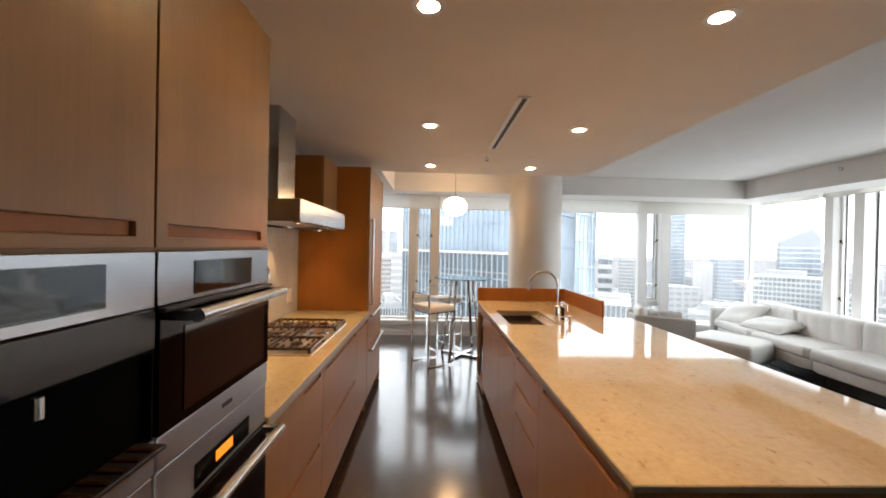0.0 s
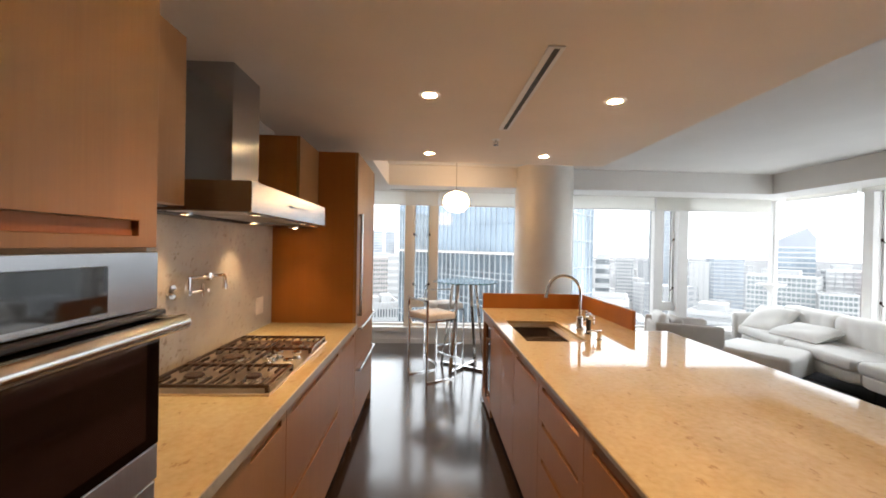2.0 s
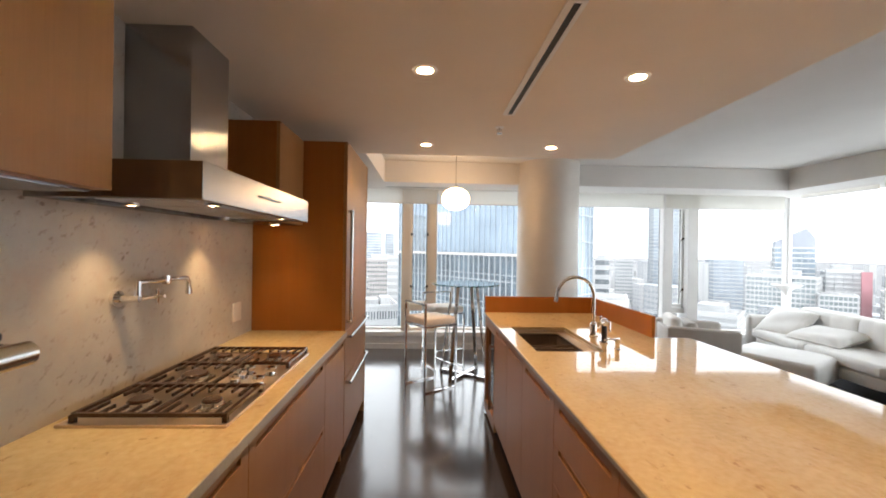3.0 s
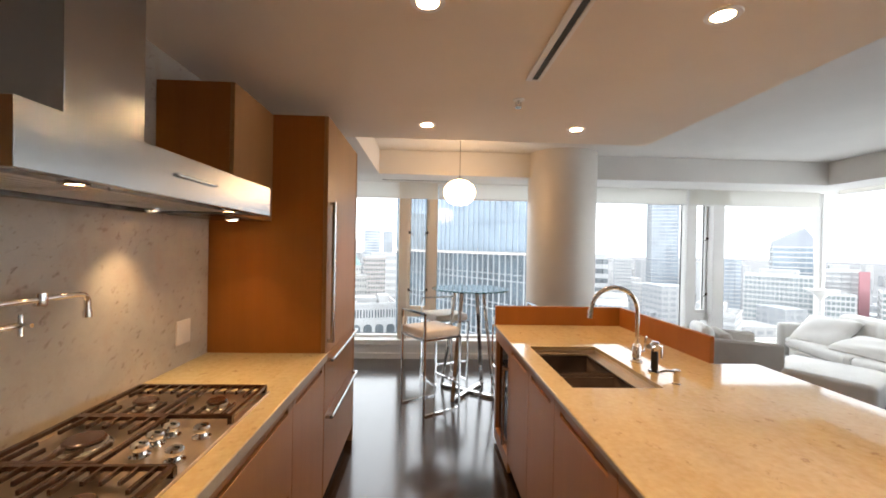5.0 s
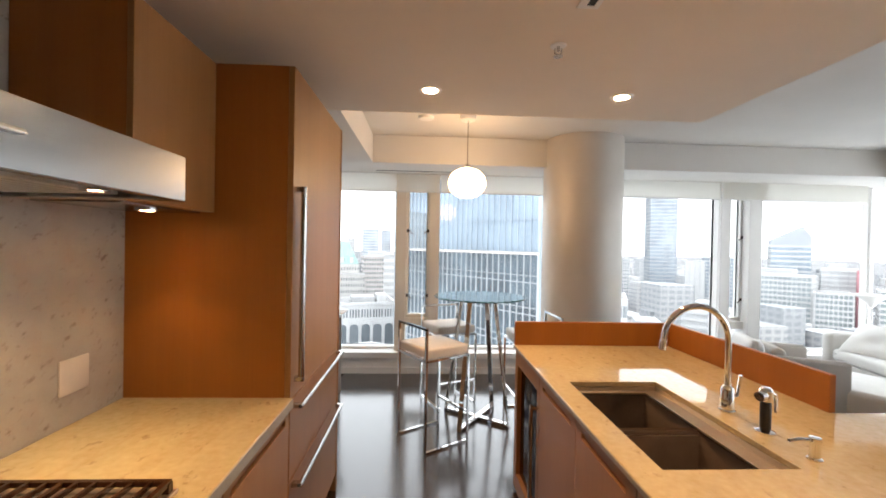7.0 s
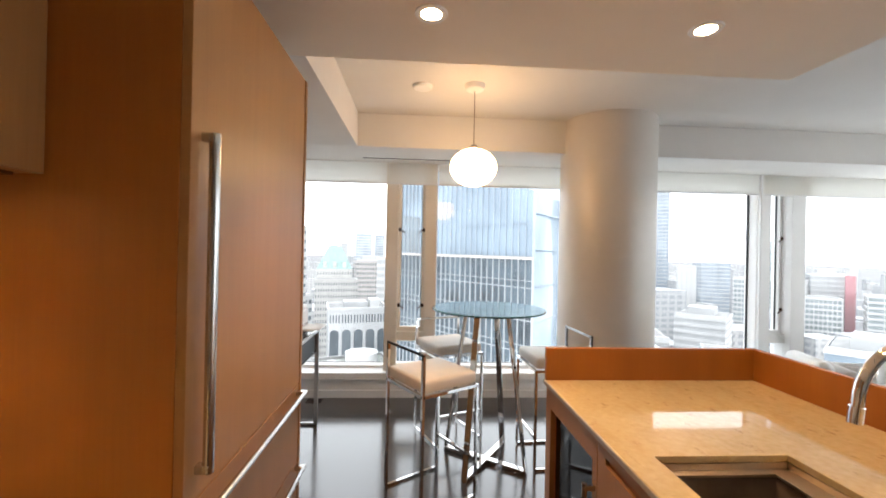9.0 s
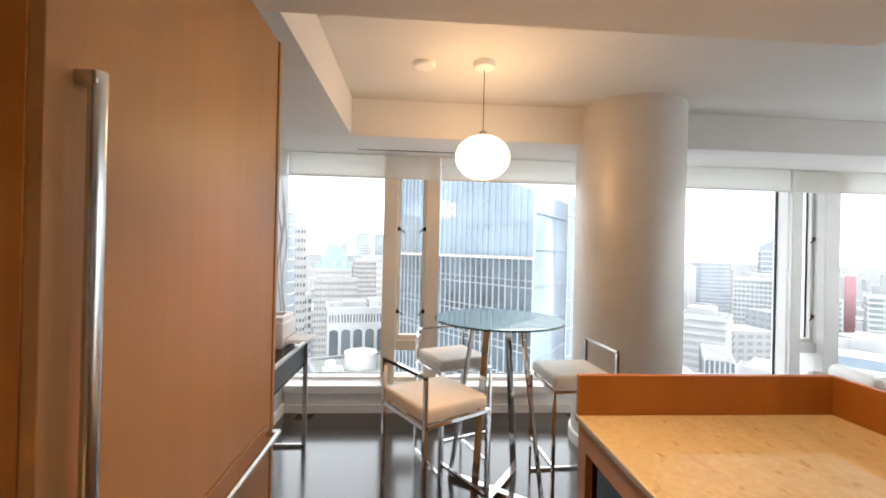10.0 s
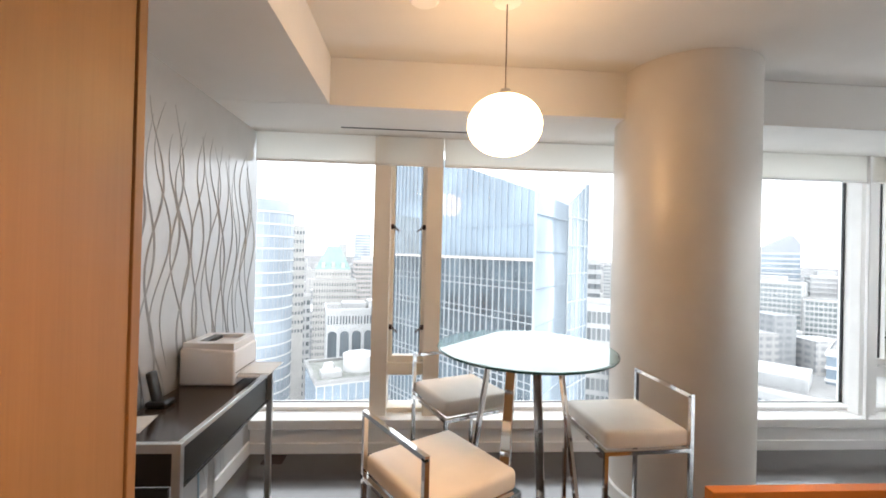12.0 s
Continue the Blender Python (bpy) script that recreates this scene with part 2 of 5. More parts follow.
LED = glowing("amber_display", (1.0, 0.33, 0.02), 0.28)

m, n, l, p = material("espresso_floor_boards")
oi = n.new("ShaderNodeObjectInfo")
fine = noise_tex(n, l, 3.0, 7, (30, 1.2, 30), 0.65)
c = ramp(n, l, fine, [(0.28, (0.014, 0.009, 0.008)), (0.75, (0.038, 0.026, 0.023))])
c = mix(n, l, 0.35, c, ramp(n, l, oi.outputs["Random"], [(0.0, (0.020, 0.014, 0.012)), (1.0, (0.032, 0.023, 0.020))]))
l.new(c, p.inputs["Base Color"])
wear = noise_tex(n, l, 2.2, 4)
rough_range(n, l, p, wear, 0.15, 0.25)
p.inputs["Specular IOR Level"].default_value = 0.5
p.inputs["Coat Weight"].default_value, p.inputs["Coat Roughness"].default_value = 0.9, 0.13
bump(n, l, p, fine, 0.05, 0.0006)
BOARDS = m

# city: pale, low-contrast colours stand in for haze
# The wide low-high spread paints blotchy reflections into the dark glass.
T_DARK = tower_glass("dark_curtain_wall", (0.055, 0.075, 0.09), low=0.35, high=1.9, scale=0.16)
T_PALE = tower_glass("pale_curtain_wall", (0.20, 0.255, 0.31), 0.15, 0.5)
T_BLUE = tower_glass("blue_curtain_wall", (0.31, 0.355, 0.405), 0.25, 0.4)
T_GREEN = tower_glass("green_grey_glass", (0.27, 0.31, 0.315), 0.15)
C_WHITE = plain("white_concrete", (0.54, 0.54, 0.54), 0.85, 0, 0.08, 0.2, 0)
# Pale tones and faint windows put distance haze into the facades.
m, n, l, p = material("pale_far_facades")
co, sx_, isl = n.new("ShaderNodeTexCoord"), n.new("ShaderNodeSeparateXYZ"), n.new("ShaderNodeNewGeometry")
l.new(co.outputs["Object"], sx_.inputs["Vector"])


def stripes(source, pitch, level):
    """1 where a window or a pier runs, 0 between."""
    w1, w2, w3 = n.new("ShaderNodeMath"), n.new("ShaderNodeMath"), n.new("ShaderNodeMath")
    w1.operation, w2.operation, w3.operation = "MULTIPLY", "SINE", "GREATER_THAN"
    w1.inputs[1].default_value, w3.inputs[1].default_value = 2 * math.pi / pitch, level
    l.new(source, w1.inputs[0])
    l.new(w1.outputs[0], w2.inputs[0])
    l.new(w2.outputs[0], w3.inputs[0])
    return w3.outputs[0]


both, along_ = n.new("ShaderNodeMath"), n.new("ShaderNodeMath")
both.operation, along_.operation = "MULTIPLY", "ADD"
l.new(sx_.outputs["X"], along_.inputs[0])
l.new(sx_.outputs["Y"], along_.inputs[1])
l.new(stripes(sx_.outputs["Z"], 3.4, -0.1), both.inputs[0])
l.new(stripes(along_.outputs[0], 4.6, -0.5), both.inputs[1])
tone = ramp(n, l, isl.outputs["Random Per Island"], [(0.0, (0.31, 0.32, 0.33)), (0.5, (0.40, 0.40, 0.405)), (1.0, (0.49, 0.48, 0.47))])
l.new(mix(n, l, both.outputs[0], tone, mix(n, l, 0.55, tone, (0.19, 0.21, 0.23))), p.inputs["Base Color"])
p.inputs["Roughness"].default_value = 0.85
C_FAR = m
C_ROOF = plain("gravel_roof", (0.27, 0.27, 0.27), 0.95, 0, 0.25, 0.3, 0)
C_GREY = plain("grey_concrete", (0.42, 0.425, 0.43), 0.9, 0, 0.1, 0.2, 0)
C_BEIGE = plain("beige_stone_facade", (0.52, 0.48, 0.44), 0.9, 0, 0.1, 0.2, 0)
C_HOTEL = plain("pale_stone_facade", (0.45, 0.44, 0.425), 0.9, 0, 0.1, 0.2, 0)
C_BROWN = plain("brown_brick_facade", (0.39, 0.365, 0.35), 0.9, 0, 0.12, 0.2, 0)
C_RED = plain("red_cladding", (0.42, 0.20, 0.22), 0.7, 0, 0.08, 0.2, 0)
C_COPPER = plain("green_copper_roof", (0.24, 0.34, 0.325), 0.7, 0, 0.12, 0.3, 0)
C_SLATE = plain("slate_roof", (0.31, 0.33, 0.37), 0.7, 0, 0.1, 0.2, 0)
C_WIN = tower_glass("far_window_glass", (0.13, 0.145, 0.155), 0.1)
C_LINE = plain("pale_mullion", (0.37, 0.39, 0.405), 0.6, 0, 0.05, 0.3, 0)
C_DECK = plain("roof_deck", (0.24, 0.25, 0.235), 0.95, 0, 0.3, 0.6, 0)
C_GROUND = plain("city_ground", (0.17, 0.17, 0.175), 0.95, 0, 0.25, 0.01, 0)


# ---------------------------------------------------------------- building helpers
def thing(name, at=(0, 0, 0), label="", category="", group="", kind=""):
    ob = new(name)
    ob.location = at
    ob.empty_display_size = 0.1
    return tagged(ob, label, category, group, kind)


def origin(ob):
    while ob.parent:
        ob = ob.parent
    return ob.location


def smooth_by_angle(me, angle=0.6):
    me.polygons.foreach_set("use_smooth", [True] * len(me.polygons))
    me.set_sharp_from_angle(angle=angle)


def part(name, bm, mat, parent=None, label="", bev=0.0, world_space=True):
    """One mesh object; its points are given in the world, or in the thing's own space."""
    if parent is not None and world_space:
        bmesh.ops.translate(bm, verts=bm.verts, vec=-Vector(origin(parent)))
    bmesh.ops.recalc_face_normals(bm, faces=bm.faces)
    me = bpy.data.meshes.new(name)
    bm.to_mesh(me)
    bm.free()
    smooth_by_angle(me)
    me.materials.append(mat)
    ob = new(name, me)
    if parent is not None:
        ob.parent = parent
    if label:
        ob["label"] = label
    if bev:
        mod = ob.modifiers.new("eased_edges", "BEVEL")
        mod.width, mod.segments, mod.limit_method, mod.angle_limit = bev, 2, "ANGLE", radians(40)
        mod.harden_normals = False
    return ob


def box(x0, x1, y0, y1, z0, z1, bm=None):
    bm = bm or bmesh.new()
    v = [bm.verts.new((x, y, z)) for z in (z0, z1) for y in (y0, y1) for x in (x0, x1)]
    for f in ((0, 1, 3, 2), (4, 6, 7, 5), (0, 4, 5, 1), (2, 3, 7, 6), (0, 2, 6, 4), (1, 5, 7, 3)):
        bm.faces.new([v[i] for i in f])
    return bm


def soft_box(x0, x1, y0, y1, z0, z1, r, seg=4, bm=None):
    """A box with rounded edges, for cushions and castings."""
    t = box(x0, x1, y0, y1, z0, z1)
    bmesh.ops.bevel(t, geom=list(t.edges), offset=r, segments=seg, profile=0.5, affect="EDGES")
    if bm is None:
        return t
    me = bpy.data.meshes.new("tmp")
    t.to_mesh(me)
    t.free()
    bm.from_mesh(me)
    bpy.data.meshes.remove(me)
    return bm


def plate(f, u, v, w, holes=(), floor_w=None, bm=None):
    """A plate in u, v from w[0] (back) to w[1] (face) with one rectangular hole, through or down to floor_w. f maps (u, v, w) to the world."""
    bm = bm or bmesh.new()
    a, b, c, d = holes
    us, vs = (u[0], a, b, u[1]), (v[0], c, d, v[1])

    def grid(w0):
        return [[bm.verts.new(f(x, y, w0)) for y in vs] for x in us]

    def ring(g):
        for i in range(3):
            for j in range(3):
                if (i, j) != (1, 1):
                    bm.faces.new((g[i][j], g[i + 1][j], g[i + 1][j + 1], g[i][j + 1]))

    front, back = grid(w[1]), grid(w[0])
    ring(front)
    inner = [(1, 1), (2, 1), (2, 2), (1, 2)]
    if floor_w is None:
        ring(back)
        low = [back[i][j] for i, j in inner]
    else:
        for i in range(3):
            for j in range(3):
                bm.faces.new((back[i][j], back[i][j + 1], back[i + 1][j + 1], back[i + 1][j]))
        low = [bm.verts.new(f(us[i], vs[j], floor_w)) for i, j in inner]
        bm.faces.new(low)
    for k in range(4):
        i, j = inner[k], inner[(k + 1) % 4]
        bm.faces.new((front[i[0]][i[1]], front[j[0]][j[1]], low[(k + 1) % 4], low[k]))
    edge = [(i, 0) for i in range(4)] + [(3, j) for j in range(1, 4)] + [(i, 3) for i in (2, 1, 0)] + [(0, j) for j in (2, 1)]
    for k in range(12):
        i, j = edge[k], edge[(k + 1) % 12]
        bm.faces.new((front[i[0]][i[1]], back[i[0]][i[1]], back[j[0]][j[1]], front[j[0]][j[1]]))
    return bm


def tube(points, r, n=12, bm=None, closed_ends=True, square=False):
    """A round or square bar along points."""
    bm = bm or bmesh.new()
    pts = [Vector(q) for q in points]
    if square:
        n = 4
    rings, up = [], None
    for i, q in enumerate(pts):
        a = (pts[i] - pts[i - 1]).normalized() if i else None
        b = (pts[i + 1] - pts[i]).normalized() if i + 1 < len(pts) else None
        d = (a + b).normalized() if a is not None and b is not None else (a if b is None else b)
        if up is None:
            up = Vector((0, 0, 1)) if abs(d.z) < 0.9 else Vector((0, 1, 0))
        side = d.cross(up).normalized()
        up = side.cross(d).normalized()
        k = 1.0
        if a is not None and b is not None:
            k = 1 / max(0.5, math.cos(a.angle(b) / 2))
        ring = []
        for j in range(n):
            t = 2 * math.pi * (j + (0.5 if square else 0)) / n
            rr = r * (1.4142 if square else 1)
            off = side * math.cos(t) * rr + up * math.sin(t) * rr
            if k > 1.0 and b is not None:
                bend = (b - a).normalized()
                off += bend * off.dot(bend) * (k - 1)
            ring.append(bm.verts.new(q + off))
        rings.append(ring)
    for r0, r1 in zip(rings, rings[1:]):
        for j in range(n):
            bm.faces.new((r0[j], r0[(j + 1) % n], r1[(j + 1) % n], r1[j]))
    if closed_ends:
        bm.faces.new(rings[0])
        bm.faces.new(rings[-1][::-1])
    return bm


def lathe(profile, at=(0, 0, 0), n=32, bm=None, caps=True):
    """Turned body: profile of (radius, z) from bottom to top about a vertical axis at `at`."""
    bm = bm or bmesh.new()
    rings = []
    for r, z in profile:
        if r < 1e-5:
            rings.append([bm.verts.new((at[0], at[1], at[2] + z))])
        else:
            rings.append([bm.verts.new((at[0] + r * math.cos(2 * math.pi * j / n), at[1] + r * math.sin(2 * math.pi * j / n), at[2] + z)) for j in range(n)])
    for r0, r1 in zip(rings, rings[1:]):
        for j in range(n):
            q = [r0[j % len(r0)], r0[(j + 1) % len(r0)], r1[(j + 1) % len(r1)], r1[j % len(r1)]]
            q = list(dict.fromkeys(q))
            if len(q) > 2:
                bm.faces.new(q)
    for ring in (rings[0], rings[-1]):
        if caps and len(ring) > 2:
            bm.faces.new(ring)
    return bm


def arc(c, r, a0, a1, u, v, n=10):
    """Points on a circle about c in the plane of u and v, from a0 to a1 degrees."""
    c, u, v = Vector(c), Vector(u), Vector(v)
    return [c + u * r * math.cos(radians(a0 + (a1 - a0) * i / n)) + v * r * math.sin(radians(a0 + (a1 - a0) * i / n)) for i in range(n + 1)]


def cells(xs, ys, z0, z1, left_out):
    """A slab over a grid of rectangles, some of them left out."""
    bm = bmesh.new()
    top = [[bm.verts.new((x, y, z1)) for y in ys] for x in xs]
    low = [[bm.verts.new((x, y, z0)) for y in ys] for x in xs]
    inside = {(i, j) for i in range(len(xs) - 1) for j in range(len(ys) - 1)} - set(left_out)
    for i, j in inside:
        ring = [(i, j), (i + 1, j), (i + 1, j + 1), (i, j + 1)]
        bm.faces.new([top[a][b] for a, b in ring])
        bm.faces.new([low[a][b] for a, b in ring][::-1])
        for k, (di, dj) in enumerate(((0, -1), (1, 0), (0, 1), (-1, 0))):
            if (i + di, j + dj) not in inside:
                (a, b), (c, d) = ring[k], ring[(k + 1) % 4]
                bm.faces.new((low[a][b], low[c][d], top[c][d], top[a][b]))
    loose = [v for v in bm.verts if not v.link_faces]
    bmesh.ops.delete(bm, geom=loose, context="VERTS")
    return bm


def structure(name, bm, mat, label, parent=None, bev=0.0):
    return tagged(part(name, bm, mat, parent, bev=bev), label, name.split("_")[0], kind="structure")

# ---------------------------------------------------------------- shell
LOW, HIGH = 2.37, 2.657
structure("floor", box(-1.30, 6.00, -3.2, 7.15, -0.20, -0.012), PLINTH, "dark subfloor under the espresso boards")
structure("wall_west", box(-1.30, -1.14, -3.2, 6.80, -0.012, 2.9), PAPER, "silver-grey wallpapered wall with raised wavy strands")
structure("wall_south", box(-1.30, 6.00, -3.35, -3.2, -0.012, 2.9), PAINT, "plain white wall")
structure("wall_east", box(5.80, 6.00, -3.2, 0.2, -0.012, 2.9), PAINT, "plain white wall")
structure("ceiling", box(-1.30, 6.00, -3.35, 7.15, HIGH, HIGH + 0.2), PAINT, "smooth white raised ceiling")
structure("ceiling_dropped_kitchen", box(-1.14, 1.863, -3.2, 4.515, LOW, HIGH - 0.003), CEIL, "dropped kitchen ceiling with downlights, warm bounce light in its off-white tint")
structure("ceiling_bulkhead_west", box(-1.14, -0.474, 4.518, 6.120, LOW, HIGH - 0.003), PAINT, "dropped white ceiling strip beside the dining nook")
structure("ceiling_bulkhead_north", box(-1.50, 6.00, 6.123, 7.15, LOW, HIGH - 0.003), PAINT, "white bulkhead above the window wall")
structure("ceiling_bulkhead_east", box(5.07, 6.00, -3.2, 6.120, LOW, HIGH - 0.003), PAINT, "white bulkhead above the window wall")
structure("wall_parapet_north", box(-1.36, 6.00, 6.803, 7.15, -0.012, 0.1835), TRIM, "low white parapet under the windows", bev=0.004)
structure("wall_parapet_face", box(-1.137, 5.64, 6.768, 6.802, -0.012, 0.1835), TRIM, "low white parapet under the windows", bev=0.004)
structure("wall_parapet_east", box(5.64, 6.00, 0.2, 6.765, -0.012, 0.184), TRIM, "low white parapet under the windows", bev=0.004)
structure("baseboard_north", box(-1.137, 5.64, 6.748, 6.768, -0.004, 0.075), TRIM, "white baseboard", bev=0.003)
structure("baseboard_east", box(5.622, 5.64, 0.2, 6.745, -0.004, 0.075), TRIM, "white baseboard", bev=0.003)
structure("baseboard_west", box(-1.14, -1.122, 4.52, 6.745, -0.004, 0.095), TRIM, "white baseboard under the wallpaper", bev=0.003)
structure("trim_window_sill", box(-1.137, 5.66, 6.728, 7.05, 0.184, 0.255), TRIM, "deep white window stool", bev=0.006)
structure("trim_window_sill_east", box(5.60, 5.95, 0.2, 6.725, 0.184, 0.255), TRIM, "deep white window stool", bev=0.006)
structure("trim_air_slot", box(-0.487, 0.44, 6.55, 6.565, LOW - 0.004, LOW + 0.002), GASKET, "thin dark air slot in the window bulkhead")

# round structural column with its base ring
column = thing("column", (1.733, 6.166, 0), "pearl-finished round concrete column by the windows", "column", kind="structure")
part("shaft", lathe([(0.403, 0.09), (0.403, HIGH)], (1.733, 6.166, 0), 96), COLUMN, column)
part("base_ring", lathe([(0.422, -0.004), (0.422, 0.085), (0.416, 0.092), (0.403, 0.092)], (1.733, 6.166, 0), 96), TRIM, column, "white curved skirting")


# ---------------------------------------------------------------- windows
def window_unit(name, f, posts, label, mats, inset=0.03):
    """Narrow operable sash between two posts over a small fixed light; f maps (along, depth, z) boxes to the world."""
    a, b, c, d = posts
    w = thing(name, f(a, a + 0.01, 0, 0.01, 0.24, 0.25)[0], label, "window", kind="structure")

    def put(nm, args, mat, parent=w, lab="", bev=0.003):
        return part(nm, box(*f(*args)[1]), mat, parent, lab, bev)

    for u0, u1, v0, v1 in ((a, b, a + inset, b), (c, d, c, d - inset)):
        post = put("window_post", (u0, u1, -0.13, -0.045, 0.255, LOW), mats[0])
        put("post_back", (v0, v1, -0.045, 0.12, 0.255, LOW), mats[0], post)
    put("transom", (b, c, -0.06, 0.11, 0.548, 0.640), mats[0])
    put("window_sill", (b, c, -0.05, 0.11, 0.255, 0.29), mats[0])
    sash = put("sash_stile", (b, b + 0.028, -0.01, 0.06, 0.640, 2.36), mats[1])
    put("sash_stile", (c - 0.028, c, -0.01, 0.06, 0.640, 2.36), mats[1])
    put("sash_rail", (b + 0.028, c - 0.028, -0.01, 0.06, 0.640, 0.685), mats[1])
    put("sash_gasket", (c - 0.035, c - 0.0285, 0.03, 0.05, 0.685, 2.36), GASKET, w, "black gasket")
    put("sash_gasket", (b + 0.0285, b + 0.032, 0.03, 0.05, 0.685, 2.36), GASKET, w, "black gasket")
    pane = put("pane", (b + 0.028, c - 0.028, 0.04, 0.048, 0.685, 2.36), PANE, bev=0)
    low = put("pane", (b, c, 0.06, 0.068, 0.29, 0.548), PANE, bev=0)
    pane.visible_shadow = low.visible_shadow = False
    for z in (0.913, 1.705):
        for side, s in ((b, 1), (c, -1)):
            h = [f(side + s * 0.004, 0, -0.024, 0, z, 0)[0], f(side + s * 0.022, 0, -0.04, 0, z + 0.004, 0)[0], f(side + s * 0.068, 0, -0.044, 0, z - 0.038, 0)[0]]
            part("window_latch", tube(h, 0.007, 8), IRON, w, "dark bronze latch")
            q = f(*sorted((side + s * 0.001, side + s * 0.026)), -0.026, -0.01, z - 0.02, z + 0.02)[1]
            part("latch_plate", soft_box(*q, 0.003, 1), IRON, w)
    return w


def f_north(u0, u1, w0, w1, z0, z1):
    return (u0, 6.93 + w0, z0), (u0, u1, 6.93 + w0, 6.93 + w1, z0, z1)


def f_east(u0, u1, w0, w1, z0, z1):
    return (5.80 + w0, u0, z0), (5.80 + w0, 5.80 + w1, u0, u1, z0, z1)


window_unit("window_1", f_north, (-0.272, -0.147, 0.128, 0.25), "narrow operable window with latches between cream posts", (FRAME_C, FRAME_C))
window_unit("window_2", f_north, (3.71, 3.87, 4.115, 4.275), "narrow operable window with latches between white posts", (FRAME, FRAME), 0.08)
window_unit("window_3", f_east, (4.90, 5.03, 5.31, 5.43), "narrow operable window with latches between white posts", (FRAME, FRAME))
window_unit("window_4", f_east, (1.90, 2.03, 2.31, 2.43), "narrow operable window with latches between white posts", (FRAME, FRAME))


def picture_window(name, f, a, b, label, gasket_end=None):
    w = thing(name, f(a, a, 0, 0, 0.24, 0)[0], label, "window", kind="structure")
    glass = part("pane", box(*f(a, b, 0.09, 0.10, 0.285, LOW)[1]), PANE, w)
    glass.visible_shadow = False
    part("bottom_rail", box(*f(a, b, -0.02, 0.12, 0.255, 0.285)[1]), FRAME, w, bev=0.003)
    part("bottom_gasket", box(*f(a, b, 0.078, 0.088, 0.2855, 0.291)[1]), GASKET, w, "black gasket")
    if gasket_end == "b":
        part("gasket", box(*f(b - 0.012, b, 0.07, 0.088, 0.286, LOW)[1]), GASKET, w, "black gasket")
    return w


picture_window("window_5", f_north, -1.355, -0.245, "large fixed pane looking over the city")
picture_window("window_6", f_north, 0.223, 3.788, "large fixed pane behind the column", "b")
picture_window("window_7", f_north, 4.247, 5.74, "large fixed pane looking over the city")
picture_window("window_8", f_east, 5.403, 6.87, "large fixed pane at the corner")
picture_window("window_9", f_east, 2.403, 4.927, "large fixed pane along the living room", "b")
picture_window("window_10", f_east, 0.2, 1.927, "large fixed pane along the living room")
corner = thing("window_corner_post", (5.78, 6.86, 0.24), "white corner post between two window walls", "window", kind="structure")
part("post", box(5.742, 5.83, 6.87, 6.96, 0.255, LOW), FRAME, corner, bev=0.004)
part("post_lip", box(5.755, 5.775, 6.845, 6.869, 0.255, LOW), FRAME, corner, bev=0.003)
structure("wall_west_return", box(-1.50, -1.36, 6.66, 7.15, -0.012, LOW), PAINT, "plain wall end beside the window")
structure("trim_window_sill_west", box(-1.36, -1.1375, 6.803, 7.05, 0.184, 0.255), TRIM, "end of the deep white window stool")


def roller_shade(f, a, b, drop, group):
    s = thing("roller_shade", f(a, a, -0.19, 0, drop, 0)[0], "nearly raised cream fabric roller shade in front of the glass", "roller shade", group)
    part("fabric", box(*f(a, b, -0.192, -0.188, drop, LOW - 0.001)[1]), SHADE, s)
    part("hem_bar", box(*f(a, b, -0.196, -0.184, drop - 0.018, drop)[1]), TRIM, s, bev=0.003)


for a, b in ((-1.13, -0.265), (-0.255, 0.245), (0.255, 2.05), (2.06, 3.675), (3.705, 5.58)):
    roller_shade(f_north, a, b, 2.170, "window shades")
for a, b in ((5.46, 6.50), (3.0, 5.40)):
    roller_shade(f_east, a, b, 2.325, "window shades")
pull = thing("shade_cord_guide", (3.69, 6.72, 2.14), "white shade side channel hanging by the window post", "shade guide")
part("channel", box(3.677, 3.703, 6.715, 6.740, 0.255, LOW - 0.001), TRIM, pull, bev=0.003)

# ---------------------------------------------------------------- ceiling fittings
for dx, dy in DOWNLIGHTS:
    d = thing("downlight", (dx, dy, LOW), "round recessed ceiling downlight, lit warm white", "downlight", "kitchen downlights")
    part("trim_ring", lathe([(0.038, -0.004), (0.060, -0.004), (0.062, 0.0), (0.038, 0.0), (0.038, -0.004)], (dx, dy, LOW), 32, caps=False), TRIM, d)
    part("lens", lathe([(0.0, -0.002), (0.038, -0.002)], (dx, dy, LOW), 32), BULB, d, "glowing lens")
vent = thing("linear_diffuser", (0.62, 2.71, LOW), "long white slot air diffuser with a dark gap in the ceiling", "air vent")
part("vent_frame", plate(lambda u, v, w: (u, v, w), (0.582, 0.658), (2.10, 3.32), (LOW + 0.001, LOW - 0.006), (0.612, 0.640, 2.115, 3.305), LOW - 0.001), TRIM, vent, bev=0.002)
part("slot", box(0.612, 0.640, 2.115, 3.305, LOW - 0.0025, LOW - 0.0012), GASKET, vent, "black slot")
